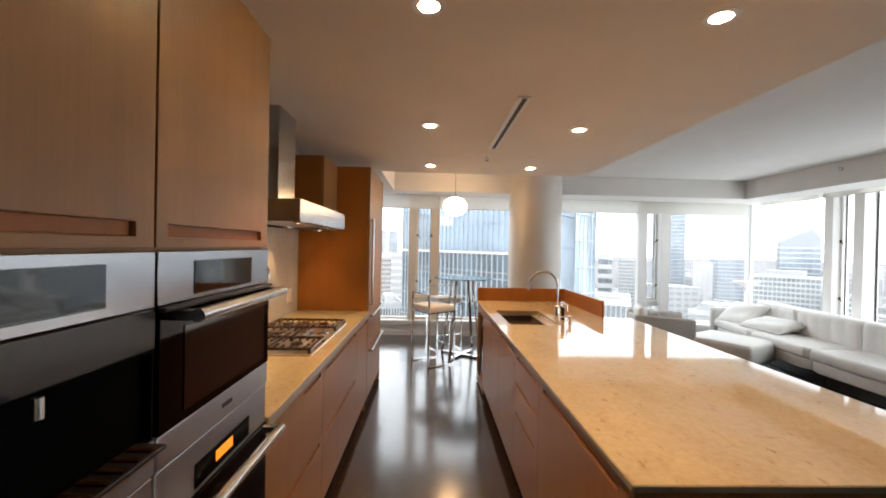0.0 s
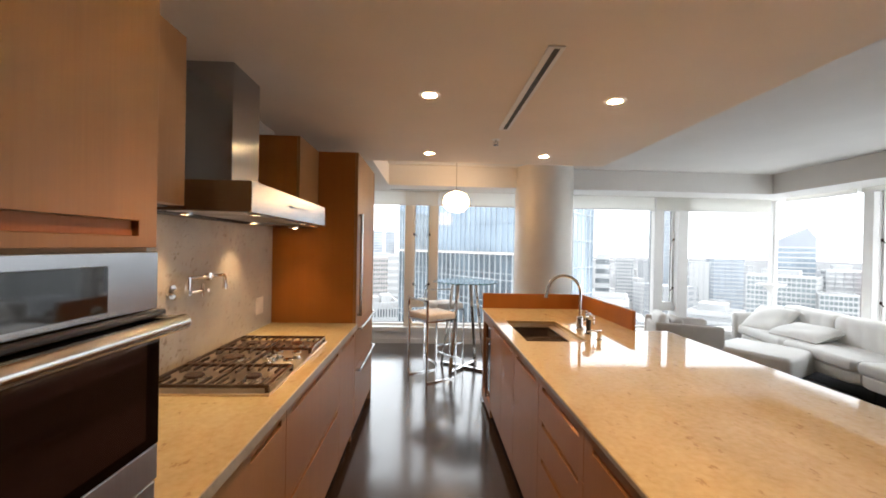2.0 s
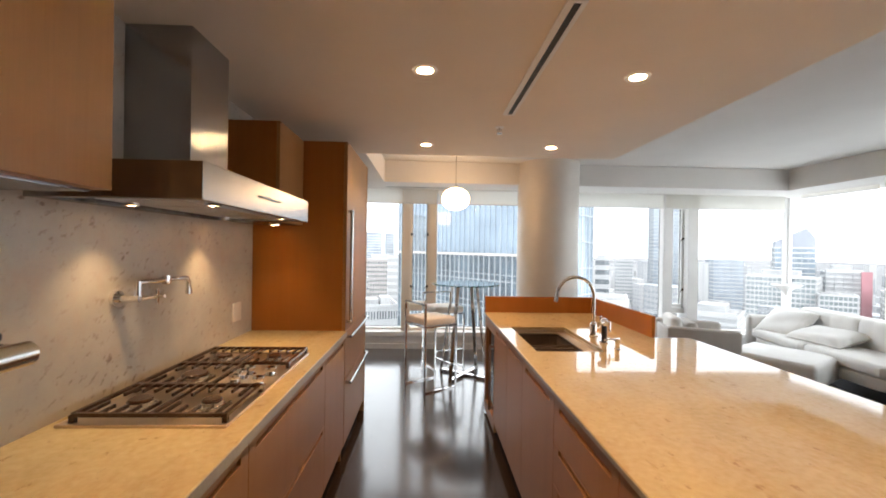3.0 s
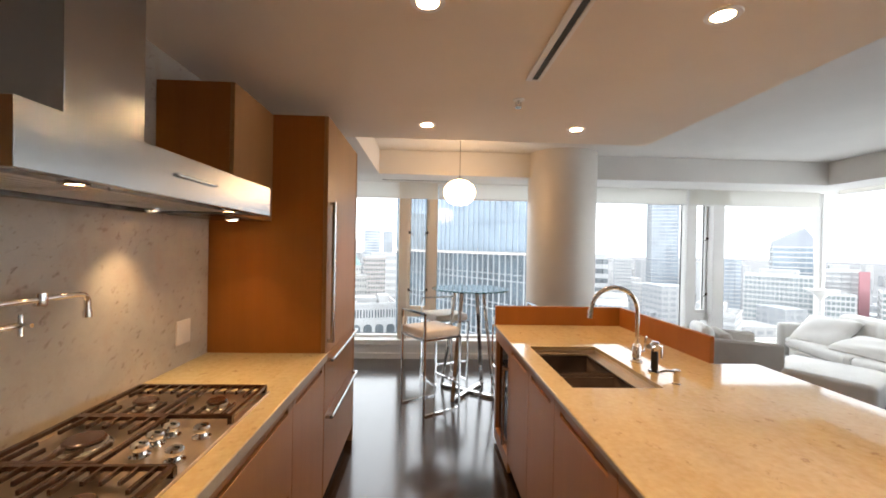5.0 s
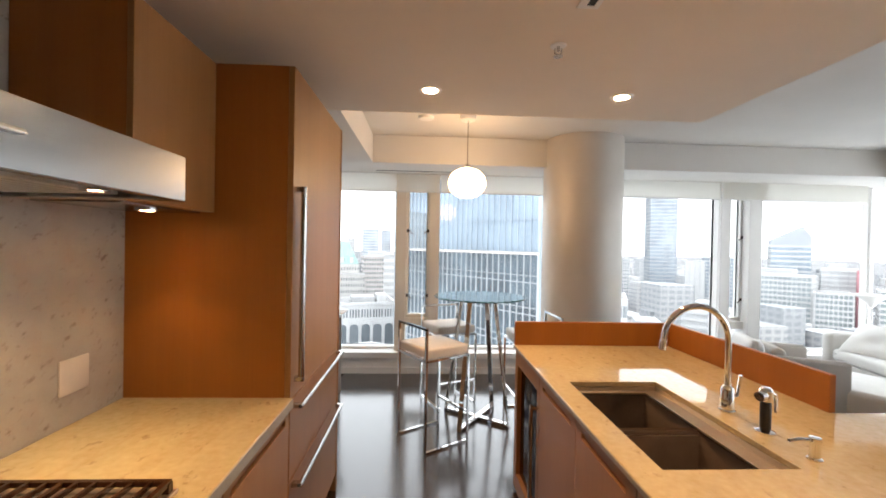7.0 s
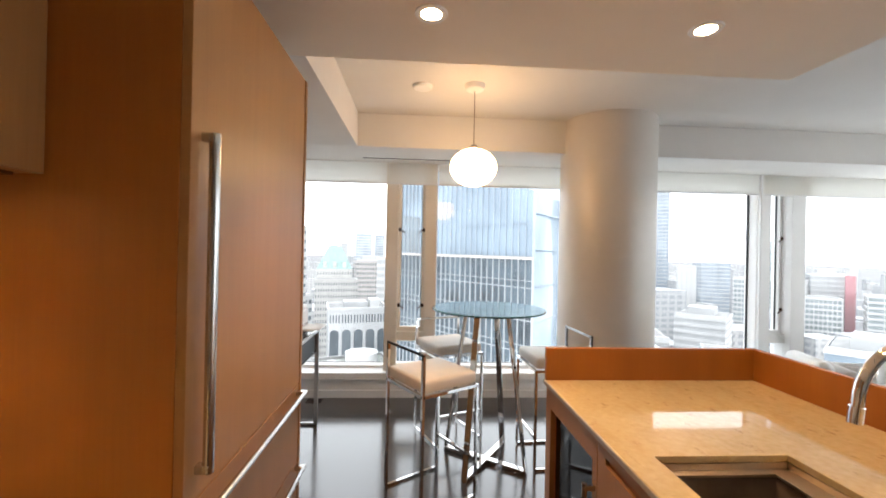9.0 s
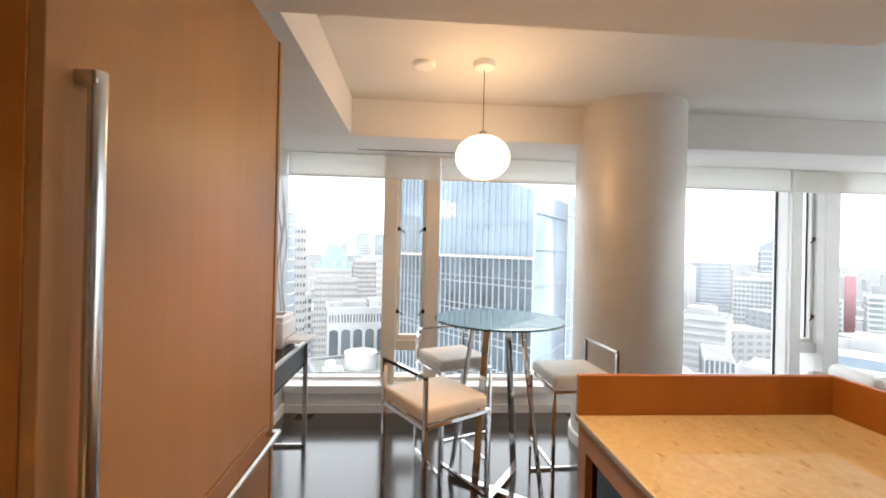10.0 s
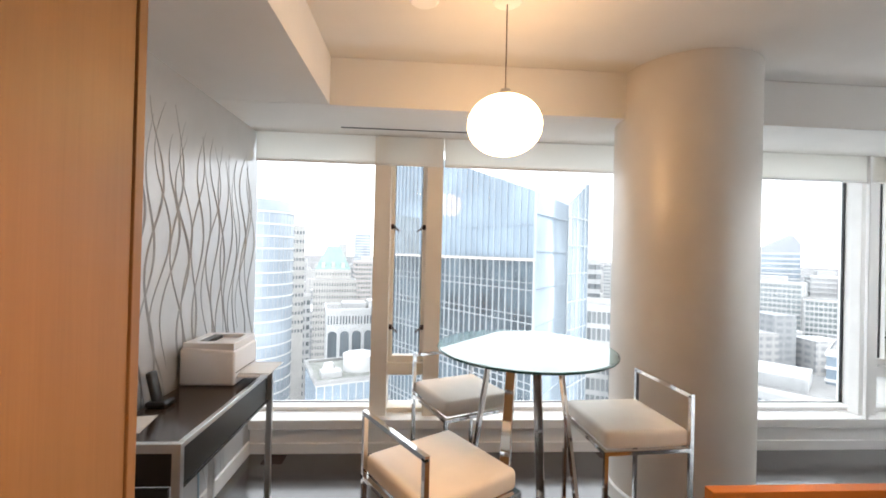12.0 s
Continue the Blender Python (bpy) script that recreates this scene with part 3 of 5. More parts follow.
for sx, sy, sz in ((0.611, 3.595, LOW),):
    s = thing("sprinkler", (sx, sy, sz), "small pale ceiling fire sprinkler head", "sprinkler")
    part("escutcheon", lathe([(0.0, -0.004), (0.030, -0.004), (0.034, 0.0)], (sx, sy, sz), 24), TRIM, s)
    part("stem", lathe([(0.007, -0.004), (0.006, -0.022), (0.0, -0.022)], (sx, sy, sz), 12), STEEL_H, s)
    part("frame_arm", tube([(sx - 0.014, sy, sz - 0.012), (sx - 0.014, sy, sz - 0.030), (sx, sy, sz - 0.040), (sx + 0.014, sy, sz - 0.030), (sx + 0.014, sy, sz - 0.012)], 0.003, 8), STEEL_H, s)
    part("deflector", lathe([(0.0, -0.046), (0.019, -0.046), (0.019, -0.043), (0.0, -0.041)], (sx, sy, sz), 16), STEEL_H, s)
s = thing("sidewall_sprinkler", (5.07, 4.62, 2.56), "small sidewall sprinkler on the bulkhead", "sprinkler")
part("cap", soft_box(5.04, 5.071, 4.60, 4.64, 2.54, 2.58, 0.008, 3), STEEL_H, s)
disc = thing("ceiling_disc", (0.066, 5.50, HIGH), "flat white round cover plate on the ceiling", "cover plate")
part("plate", lathe([(0.0, -0.022), (0.058, -0.022), (0.068, -0.014), (0.070, 0.0)], (0.066, 5.50, HIGH), 36), TRIM, disc)

px, py, pz = 0.431, 5.445, 2.078
pend = thing("pendant_lamp", (px, py, pz), "glowing flattened opal glass globe pendant on a cable", "pendant lamp")
part("canopy", lathe([(0.0, -0.046), (0.046, -0.044), (0.062, -0.034), (0.070, -0.012), (0.070, 0.0)], (px, py, HIGH), 36), TRIM, pend, "white ceiling canopy")
part("cable", tube([(px, py, HIGH - 0.02), (px, py, pz + 0.125)], 0.0028, 8), CORD, pend, "thin brown cable")
prof = [(0.163 * math.sin(math.pi * i / 24) ** 0.92, -0.130 * math.cos(math.pi * i / 24)) for i in range(25)]
part("globe", lathe([(max(0, r), z) for r, z in prof], (px, py, pz), 48), GLOBE, pend, "glowing opal glass shade")
part("collar", lathe([(0.0, 0.136), (0.026, 0.136), (0.022, 0.158), (0.0, 0.16)], (px, py, pz), 20), STEEL_H, pend)

# ---------------------------------------------------------------- west kitchen run
FX, CX, WX = -0.455, -0.440, -1.095     # cabinet fronts, counter edge, backsplash face
structure("wall_backsplash", box(-1.14, WX, 1.262, 3.562, 0.80, LOW), SPLASH, "polished grey-beige speckled stone backsplash slab")


def slot_front(y0, y1, z0, z1, slot, mat=WOOD, x=FX, parent=None, name="front", face=1, thick=0.02):
    """A cabinet front with a routed finger slot; face +1 looks to +x, -1 to -x."""
    g = 0.0015
    bm = plate(lambda u, v, w: (w, u, v), (y0 + g, y1 - g), (z0 + g, z1 - g), (x - face * thick, x), slot, x - face * 0.014)
    ob = part(name, bm, mat, parent, bev=0.0012)
    a, b, c, d = slot
    part("finger_slot", box(*sorted((x - face * 0.0135, x - face * 0.0125)), a + 0.001, b - 0.001, c + 0.001, d - 0.001), WOOD_IN, ob, "reddish shaded groove")
    return ob


def base_cabinet(y0, y1, rows, label, face=1, x=FX, back=WX):
    lo, hi = sorted((x - face * 0.021, back))
    cab = thing("base_cabinet", ((x + back) / 2, (y0 + y1) / 2, 0.0), label, "cabinet", "kitchen base cabinets")
    part("body", box(lo, hi, y0 + 0.001, y1 - 0.001, 0.10, 0.872), WOOD, cab)
    p0, p1 = sorted((x - face * 0.06, x - face * 0.075))
    part("plinth", box(p0, p1, y0, y1, -0.004, 0.10), PLINTH, cab, "dark recessed toe kick")
    for z0, z1, slot in rows:
        slot_front(y0, y1, z0, z1, slot, x=x, parent=cab, name="drawer_front" if len(rows) > 1 else "door", face=face)
    return cab


base_cabinet(1.262, 2.045, [(0.49, 0.872, (1.72, 1.99, 0.818, 0.842)), (0.105, 0.49, (1.40, 1.99, 0.452, 0.474))], "warm brown veneer drawer cabinet beside the oven tower")
base_cabinet(2.045, 3.030, [(0.49, 0.872, (2.105, 2.972, 0.818, 0.842)), (0.105, 0.49, (2.105, 2.99, 0.452, 0.474))], "wide warm brown veneer drawer cabinet under the cooktop")
base_cabinet(3.030, 3.562, [(0.105, 0.872, (3.075, 3.52, 0.818, 0.842))], "warm brown veneer base cabinet beside the fridge")
top = thing("countertop", (-0.77, 2.41, 0.875), "polished golden limestone countertop with grey front edge", "countertop")
part("slab", plate(lambda u, v, w: (u, v, w), (WX, CX), (1.262, 3.562), (0.874, 0.915), (-1.03, -0.54, 2.06, 2.92)), COUNTER, top, bev=0.003)
part("front_edge", box(CX - 0.001, CX + 0.002, 1.264, 3.560, 0.876, 0.9125), EDGE, top, "honed greyish stone edge", bev=0.001)

# oven tower
tower = thing("oven_tower_cabinet", (-0.78, 0.68, 0), "tall warm brown veneer oven housing with two upper doors", "cabinet")
part("carcass", box(-1.12, -0.475, -1.10, 1.259, 0.10, 2.226), WOOD, tower, bev=0.002)
part("plinth", box(-1.10, -0.52, -1.10, 1.25, -0.004, 0.10), PLINTH, tower)
part("filler_door", box(-0.474, FX, -1.10, 0.088, 0.105, 2.226), WOOD, tower, bev=0.002)
for y0, y1 in ((0.09, 0.686), (0.690, 1.259)):
    slot_front(y0, y1, 1.505, 2.226, (y0 + 0.038, y1 - 0.052, 1.529, 1.558), parent=tower, name="upper_door", thick=0.018)


def bar_handle(y0, y1, x, z, r, mat, parent, foot, posts=True, label="satin steel bar handle"):
    h = part("handle", tube([(x, y0, z), (x, y1, z)], r, 16), mat, parent, label)
    if posts:
        for y in (y0 + 0.012, y1 - 0.012):
            part("handle_post", box(foot, x, y - 0.011, y + 0.011, z - r * 0.8, z + r * 0.8), BLACK if mat is STEEL else mat, h, bev=0.003)
    return h


oven = thing("speed_oven", (-0.46, 0.975, 1.04), "stainless built-in oven with dark glass door and bar handle", "oven")
part("control_panel", box(-0.474, FX + 0.004, 0.692, 1.257, 1.384, 1.499), STEEL, oven, "brushed steel control panel", bev=0.002)
scr = part("display_window", box(FX + 0.004, FX + 0.0065, 0.822, 1.126, 1.396, 1.476), DISPLAY, oven, "dark glossy display window", bev=0.001)
part("glass_door", box(-0.474, FX + 0.010, 0.692, 1.257, 1.112, 1.380), BLACKGLASS, oven, "black glass oven door", bev=0.002)
part("door_window", box(FX + 0.010, FX + 0.0125, 0.775, 1.215, 1.135, 1.33), DARKGLASS, oven, "dark reddish inner window")
part("top_lip", box(FX + 0.004, FX + 0.022, 0.692, 1.257, 1.372, 1.383), BLACK, oven, bev=0.003)
bar_handle(0.735, 1.245, -0.392, 1.360, 0.0155, STEEL_H, oven, FX + 0.008)
part("lower_trim", box(-0.474, FX + 0.008, 0.692, 1.257, 1.040, 1.110), PANEL, oven, "steel lower rail", bev=0.002)
part("badge", box(FX + 0.008, FX + 0.0092, 0.955, 1.010, 1.068, 1.080), BLACK, oven, "small dark badge")
wall_oven = thing("wall_oven", (-0.46, 0.975, 0.30), "stainless wall oven with amber display and bar handle", "oven")
part("control_panel", box(-0.474, FX + 0.004, 0.692, 1.257, 0.905, 1.034), PANEL, wall_oven, "brushed steel control panel", bev=0.002)
part("display_window", box(FX + 0.004, FX + 0.0065, 0.835, 1.127, 0.918, 0.978), BLACKGLASS, wall_oven, "black display")
part("amber_readout", box(FX + 0.0065, FX + 0.0075, 0.93, 1.02, 0.936, 0.965), LED, wall_oven, "amber lit readout")
part("glass_door", box(-0.474, FX + 0.010, 0.692, 1.257, 0.36, 0.902), BLACKGLASS, wall_oven, "black glass oven door", bev=0.002)
part("lower_trim", box(-0.474, FX + 0.008, 0.692, 1.257, 0.30, 0.357), STEEL, wall_oven, bev=0.002)
bar_handle(0.735, 1.245, -0.392, 0.888, 0.0155, STEEL_H, wall_oven, FX + 0.008)
drawer = thing("warming_drawer", (-0.46, 0.975, 0.11), "veneer drawer under the wall oven", "drawer")
part("front", box(-0.474, FX, 0.692, 1.257, 0.108, 0.297), WOOD, drawer, bev=0.002)

coffee = thing("coffee_machine", (-0.46, 0.39, 1.04), "stainless built-in coffee machine with a dark open niche", "coffee machine")
part("control_panel", box(-0.474, FX + 0.004, 0.094, 0.684, 1.384, 1.499), STEEL, coffee, "brushed steel control panel", bev=0.002)
part("display_window", box(FX + 0.004, FX + 0.0065, 0.22, 0.556, 1.402, 1.479), DISPLAY, coffee, "dark glossy display window", bev=0.001)
part("front_panel", box(-0.474, FX + 0.006, 0.094, 0.684, 1.300, 1.382), DARKPANEL, coffee, "dark glass panel", bev=0.002)
# Only 2 cm deep; the missing depth's shade is in the black colour.
part("niche", plate(lambda u, v, w: (w, u, v), (0.094, 0.684), (1.112, 1.298), (-0.474, FX + 0.004), (0.10, 0.678, 1.118, 1.292), -0.470), NICHE, coffee, "shallow niche, its deep shade painted black")
part("spout", tube([(-0.425, 0.41, 1.302), (-0.425, 0.41, 1.272)], 0.0075, 12), STEEL_H, coffee, "steel coffee spout")
grille = part("drip_tray", box(-0.46, -0.40, 0.13, 0.65, 1.113, 1.122), BLACK, coffee, bev=0.002)
for i in range(14):
    part("tray_slat", box(-0.455, -0.405, 0.145 + i * 0.036, 0.155 + i * 0.036, 1.122, 1.126), IRON, grille)
part("lower_trim", box(-0.474, FX + 0.008, 0.094, 0.684, 1.040, 1.110), PANEL, coffee, "steel lower rail", bev=0.002)
second = thing("steam_oven", (-0.46, 0.39, 0.30), "stainless built-in steam oven with dark glass door", "oven")
part("control_panel", box(-0.474, FX + 0.004, 0.094, 0.684, 0.905, 1.034), PANEL, second, "brushed steel control panel", bev=0.002)
part("glass_door", box(-0.474, FX + 0.010, 0.094, 0.684, 0.36, 0.902), BLACKGLASS, second, "black glass oven door", bev=0.002)
part("lower_trim", box(-0.474, FX + 0.008, 0.094, 0.684, 0.30, 0.357), STEEL, second, bev=0.002)
bar_handle(0.14, 0.64, -0.392, 0.888, 0.0155, STEEL_H, second, FX + 0.008)
drawer = thing("warming_drawer", (-0.46, 0.39, 0.11), "veneer drawer under the steam oven", "drawer")
part("front", box(-0.474, FX, 0.094, 0.684, 0.108, 0.297), WOOD, drawer, bev=0.002)

# upper cabinets on both sides of the hood
for y0, y1, lab in ((1.262, 1.860, "warm brown veneer wall cabinet between oven tower and hood"), (3.110, 3.562, "warm brown veneer wall cabinet between hood and fridge")):
    up = thing("wall_cabinet", (-0.92, (y0 + y1) / 2, 1.645), lab, "cabinet", "kitchen wall cabinets")
    part("body", box(-1.092, -0.775, y0 + 0.001, y1 - 0.001, 1.645, 2.228), WOOD_SIDE if y0 > 3 else WOOD, up, bev=0.0015)
    part("door", box(-0.774, -0.755, y0 + 0.001, y1 - 0.001, 1.645, 2.228), WOOD, up, bev=0.0015)
    part("light_rail", box(-1.05, -0.80, y0 + 0.02, y1 - 0.02, 1.638, 1.645), STEEL, up)
for lx, ly in ((-0.86, 3.33), (-0.93, 1.55)):
    u = thing("undercabinet_light", (lx, ly, 1.635), "small round lit puck light under the wall cabinet", "puck light", "under-cabinet lights")
    part("ring", lathe([(0.026, -0.006), (0.034, -0.006), (0.034, 0.003)], (lx, ly, 1.635), 24, caps=False), STEEL_H, u)
    part("lens", lathe([(0.0, -0.004), (0.026, -0.004)], (lx, ly, 1.635), 24), HOODBULB, u, "glowing lens")

# range hood
hood = thing("range_hood", (-0.83, 2.505, 1.637), "brushed stainless chimney range hood with thick canopy", "range hood")
HY0, HY1, HX, HZ0, HZ1 = 1.966, 3.043, -0.570, 1.637, 1.755
part("canopy", plate(lambda u, v, w: (u, v, w), (WX + 0.001, HX), (HY0, HY1), (HZ1, HZ0), (WX + 0.04, HX - 0.03, HY0 + 0.03, HY1 - 0.03), HZ0 + 0.022), STEEL, hood, bev=0.0015)
part("chimney", box(WX + 0.001, -0.834, 2.362, 2.66, HZ1, LOW - 0.001), STEEL, hood, "brushed steel chimney", bev=0.0015)
for i in range(3):
    y0 = HY0 + 0.05 + i * 0.325
    fl = part("baffle_filter", plate(lambda u, v, w: (u, v, w), (WX + 0.12, HX - 0.13), (y0, y0 + 0.315), (HZ0 + 0.022, HZ0 + 0.008), (WX + 0.135, HX - 0.145, y0 + 0.015, y0 + 0.30), HZ0 + 0.018), SATIN, hood)
    for j in range(7):
        xx = WX + 0.145 + j * 0.034
        part("baffle", box(xx, xx + 0.018, y0 + 0.016, y0 + 0.299, HZ0 + 0.010, HZ0 + 0.016), SATIN, fl)
hb = part("control_strip", soft_box(HX - 0.002, HX + 0.010, 2.39, 2.60, 1.694, 1.704, 0.003, 2), STEEL_H, hood, "slim steel control bar")
for lx, ly in ((-0.96, 2.22), (-0.96, 2.90), (-0.645, 2.17), (-0.645, 2.84)):
    lamp = part("lamp_ring", lathe([(0.018, -0.003), (0.027, -0.003), (0.028, 0.02)], (lx, ly, HZ0 + 0.002), 24, caps=False), STEEL_H, hood)
    part("lamp_lens", lathe([(0.0, -0.001), (0.018, -0.001)], (lx, ly, HZ0 + 0.002), 24), HOODBULB, lamp, "glowing lens")

# pot filler
pf = thing("pot_filler", (WX, 2.34, 1.30), "chrome wall-mounted folding pot filler tap", "tap")
part("wall_flange", tube([(WX, 2.33, 1.285), (WX + 0.016, 2.33, 1.285)], 0.032, 24), CHROME, pf)
part("valve_body", tube([(WX + 0.016, 2.33, 1.285), (-1.00, 2.33, 1.285)], 0.014, 16), CHROME, pf)
part("riser", tube([(-1.01, 2.335, 1.285), (-1.01, 2.335, 1.355)], 0.012, 16), CHROME, pf)
part("swing_arm", tube([(-1.01, 2.335, 1.348), (-1.0, 2.49, 1.348)] + arc((-1.0, 2.62, 1.318), 0.030, 90, 0, (0, 1, 0), (0, 0, 1), 6) + [(-1.0, 2.65, 1.285)], 0.0095, 14), CHROME, pf)
part("joint", lathe([(0.016, -0.018), (0.018, 0.0), (0.016, 0.018)], (-1.002, 2.49, 1.348), 16), CHROME, pf)
part("spout_tip", tube([(-1.0, 2.65, 1.292), (-1.0, 2.65, 1.270)], 0.013, 14), CHROME, pf)
hv = part("valve_stem", tube([(-1.00, 2.33, 1.285), (-1.0, 2.43, 1.285)], 0.009, 12), CHROME, pf)
part("cross_handle", tube([(-1.0, 2.432, 1.255), (-1.0, 2.432, 1.315)], 0.006, 10), CHROME, hv)
part("cross_handle", tube([(-1.03, 2.432, 1.285), (-0.97, 2.432, 1.285)], 0.006, 10), CHROME, hv)
outlet = thing("wall_plate", (WX, 3.335, 1.02), "blank beige double switch plate on the stone", "wall plate")
part("plate", soft_box(WX, WX + 0.007, 3.277, 3.392, 1.018, 1.135, 0.003, 2), plain("beige_plate", (0.62, 0.54, 0.46), 0.45), outlet)

# gas cooktop
ck = thing("gas_cooktop", (-0.79, 2.49, 0.915), "stainless five-burner gas cooktop with black iron grates", "cooktop")
part("tray", plate(lambda u, v, w: (u, v, w), (-1.055, -0.521), (2.033, 2.946), (0.910, 0.925), (-1.035, -0.541, 2.053, 2.926), 0.921), TRAYSTEEL, ck, "stainless tray, warm reflections put into its tint", bev=0.002)
TRAY = 0.921


def grate(x0, x1, y0, y1):
    g = part("grate", tube([(x0, y0, 0.949), (x1, y0, 0.949), (x1, y1, 0.949), (x0, y1, 0.949), (x0, y0, 0.949)], 0.0065, square=True), IRON, ck, "black cast iron grate")
    for xx, yy in ((x0, y0), (x1, y0), (x1, y1), (x0, y1)):
        part("grate_foot", box(xx - 0.008, xx + 0.008, yy - 0.008, yy + 0.008, TRAY, 0.949), IRON, g)
    cx, nfin = (x0 + x1) / 2, 5
    halves = ((x0, cx), (cx, x1)) if x1 - x0 > 0.32 else ((x0, x1),)
    if len(halves) > 1:
        part("grate_bar", tube([(cx, y0, 0.949), (cx, y1, 0.949)], 0.006, square=True), IRON, g)
    for a, b in halves:
        m0 = (y0 + y1) / 2
        for k in range(nfin):
            xx = a + (b - a) * (k + 0.8) / (nfin + 0.6)
            reach = 0.38 if k in (0, nfin - 1) else 0.26
            part("grate_finger", box(xx - 0.004, xx + 0.004, y0, y0 + (y1 - y0) * reach, 0.944, 0.956), IRON, g)
            part("grate_finger", box(xx - 0.004, xx + 0.004, y1 - (y1 - y0) * reach, y1, 0.944, 0.956), IRON, g)


def burner(x, y, r):
    b = part("burner", lathe([(r * 1.25, 0.0), (r * 1.25, 0.006), (r, 0.010), (r, 0.020), (r * 0.9, 0.022)], (x, y, TRAY), 28), STEEL_H, ck, "burner ring")
    part("burner_cap", lathe([(r * 0.92, 0.020), (r * 0.95, 0.026), (r * 0.85, 0.031), (0.0, 0.032)], (x, y, TRAY), 28), IRON, b, "black burner cap")


grate(-1.015, -0.535, 2.055, 2.335)
grate(-1.015, -0.535, 2.645, 2.925)
grate(-1.015, -0.735, 2.350, 2.630)
for bx, by, br in ((-0.90, 2.195, 0.042), (-0.65, 2.195, 0.036), (-0.90, 2.785, 0.042), (-0.65, 2.785, 0.036), (-0.875, 2.49, 0.055)):
    burner(bx, by, br)
for kx, ky in ((-0.688, 2.443), (-0.688, 2.508), (-0.677, 2.565), (-0.581, 2.557), (-0.578, 2.418)):
    k = part("knob", lathe([(0.027, 0.0), (0.027, 0.004), (0.019, 0.008), (0.017, 0.014), (0.022, 0.022), (0.0235, 0.032), (0.020, 0.038), (0.0, 0.040)], (kx, ky, TRAY), 24), CHROME, ck, "polished steel knob")
    part("pointer", box(kx - 0.002, kx + 0.014, ky - 0.0015, ky + 0.0015, TRAY + 0.0385, TRAY + 0.042), BLACK, k)

# panelled fridge
fr = thing("panelled_fridge", (-0.78, 4.02, 0), "tall built-in fridge in warm veneer panels with two freezer drawers", "fridge")
part("side_panel", box(-1.138, -0.476, 3.565, 3.590, 0.0, 2.232), WOOD_SIDE, fr, "amber veneer side panel", bev=0.0015)
part("side_panel", box(-1.138, -0.449, 4.452, 4.475, 0.0, 2.232), WOOD, fr, "veneer end panel", bev=0.0015)
part("body", box(-1.138, -0.478, 3.592, 4.450, 0.10, 2.225), WOOD, fr)
part("plinth", box(-1.10, -0.51, 3.592, 4.450, -0.004, 0.10), PLINTH, fr)
door = part("door", box(-0.475, FX + 0.002, 3.566, 4.450, 0.902, 2.232), WOOD, fr, bev=0.0015)
dr1 = part("drawer_front", box(-0.475, FX + 0.002, 3.566, 4.450, 0.572, 0.897), WOOD, fr, bev=0.0015)
dr2 = part("drawer_front", box(-0.475, FX + 0.002, 3.566, 4.450, 0.105, 0.567), WOOD, fr, bev=0.0015)
hd = part("handle", tube([(-0.427, 3.622, 0.962), (-0.427, 3.622, 1.762)], 0.0125, 14), STEEL_H, door, "satin steel upright handle")
for z in (0.972, 1.752):
    part("handle_post", box(FX, -0.420, 3.610, 3.634, z - 0.010, z + 0.010), STEEL_H, door, bev=0.002)
for z, pr in ((0.868, dr1), (0.545, dr2)):
    h = part("handle", tube([(-0.418, 3.592, z), (-0.418, 4.435, z)], 0.0095, 14), STEEL_H, pr, "satin steel bar handle")
    for y in (3.604, 4.423):
        part("handle_post", box(FX, -0.411, y - 0.012, y + 0.012, z - 0.009, z + 0.009), STEEL_H, pr, bev=0.002)

# ---------------------------------------------------------------- island
IX = 0.662
isl_units = [
    (0.905, 1.835, [(0.105, 0.892, (0.98, 1.76, 0.828, 0.851))], "warm brown veneer island cabinet with finger slot"),
    (1.835, 2.425, [(0.685, 0.892, (1.885, 2.36, 0.828, 0.851)), (0.51, 0.685, (1.885, 2.36, 0.655, 0.677)), (0.105, 0.51, (1.885, 2.36, 0.478, 0.500))], "warm brown veneer island cabinet with three drawers"),
    (2.425, 3.000, [(0.105, 0.892, (2.49, 2.93, 0.828, 0.851))], "warm brown veneer island cabinet with finger slot"),
    (3.000, 3.445, [(0.105, 0.892, (3.06, 3.39, 0.828, 0.851))], "warm brown veneer sink cabinet with finger slot"),
    (3.445, 3.935, [(0.105, 0.892, (3.50, 3.88, 0.828, 0.851))], "warm brown veneer sink cabinet with finger slot"),
]
for y0, y1, rows, lab in isl_units:
    cab = thing("base_cabinet", (1.0, (y0 + y1) / 2, 0.0), lab, "cabinet", "island cabinets")
    hi = 0.872 if y1 < 2.9 else 0.66
    part("body", box(IX + 0.021, 1.62, y0 + 0.001, y1 - 0.001, 0.10, hi), WOOD, cab)
    if hi < 0.7:
        part("back_panel", box(1.60, 1.62, y0 + 0.001, y1 - 0.001, hi, 0.892), WOOD, cab)
    part("plinth", box(IX + 0.06, IX + 0.075, y0, y1, -0.004, 0.10), PLINTH, cab, "dark recessed toe kick")
    for z0, z1, slot in rows:
        slot_front(y0, y1, z0, z1, slot, x=IX, parent=cab, name="drawer_front" if len(rows) > 1 else "door", face=-1)
wine = thing("wine_fridge", (1.0, 4.19, 0), "undercounter wine fridge with dark glass door framed in veneer", "wine fridge")
part("body", box(IX + 0.045, 1.62, 3.937, 4.448, 0.10, 0.892), WOOD, wine)
part("plinth", box(IX + 0.06, IX + 0.075, 3.937, 4.448, -0.004, 0.10), PLINTH, wine)
fd = part("door_frame", plate(lambda u, v, w: (w, u, v), (3.938, 4.470), (0.03, 0.892), (IX + 0.022, IX), (3.975, 4.405, 0.125, 0.80)), WOOD, wine, "veneer door frame", bev=0.0015)
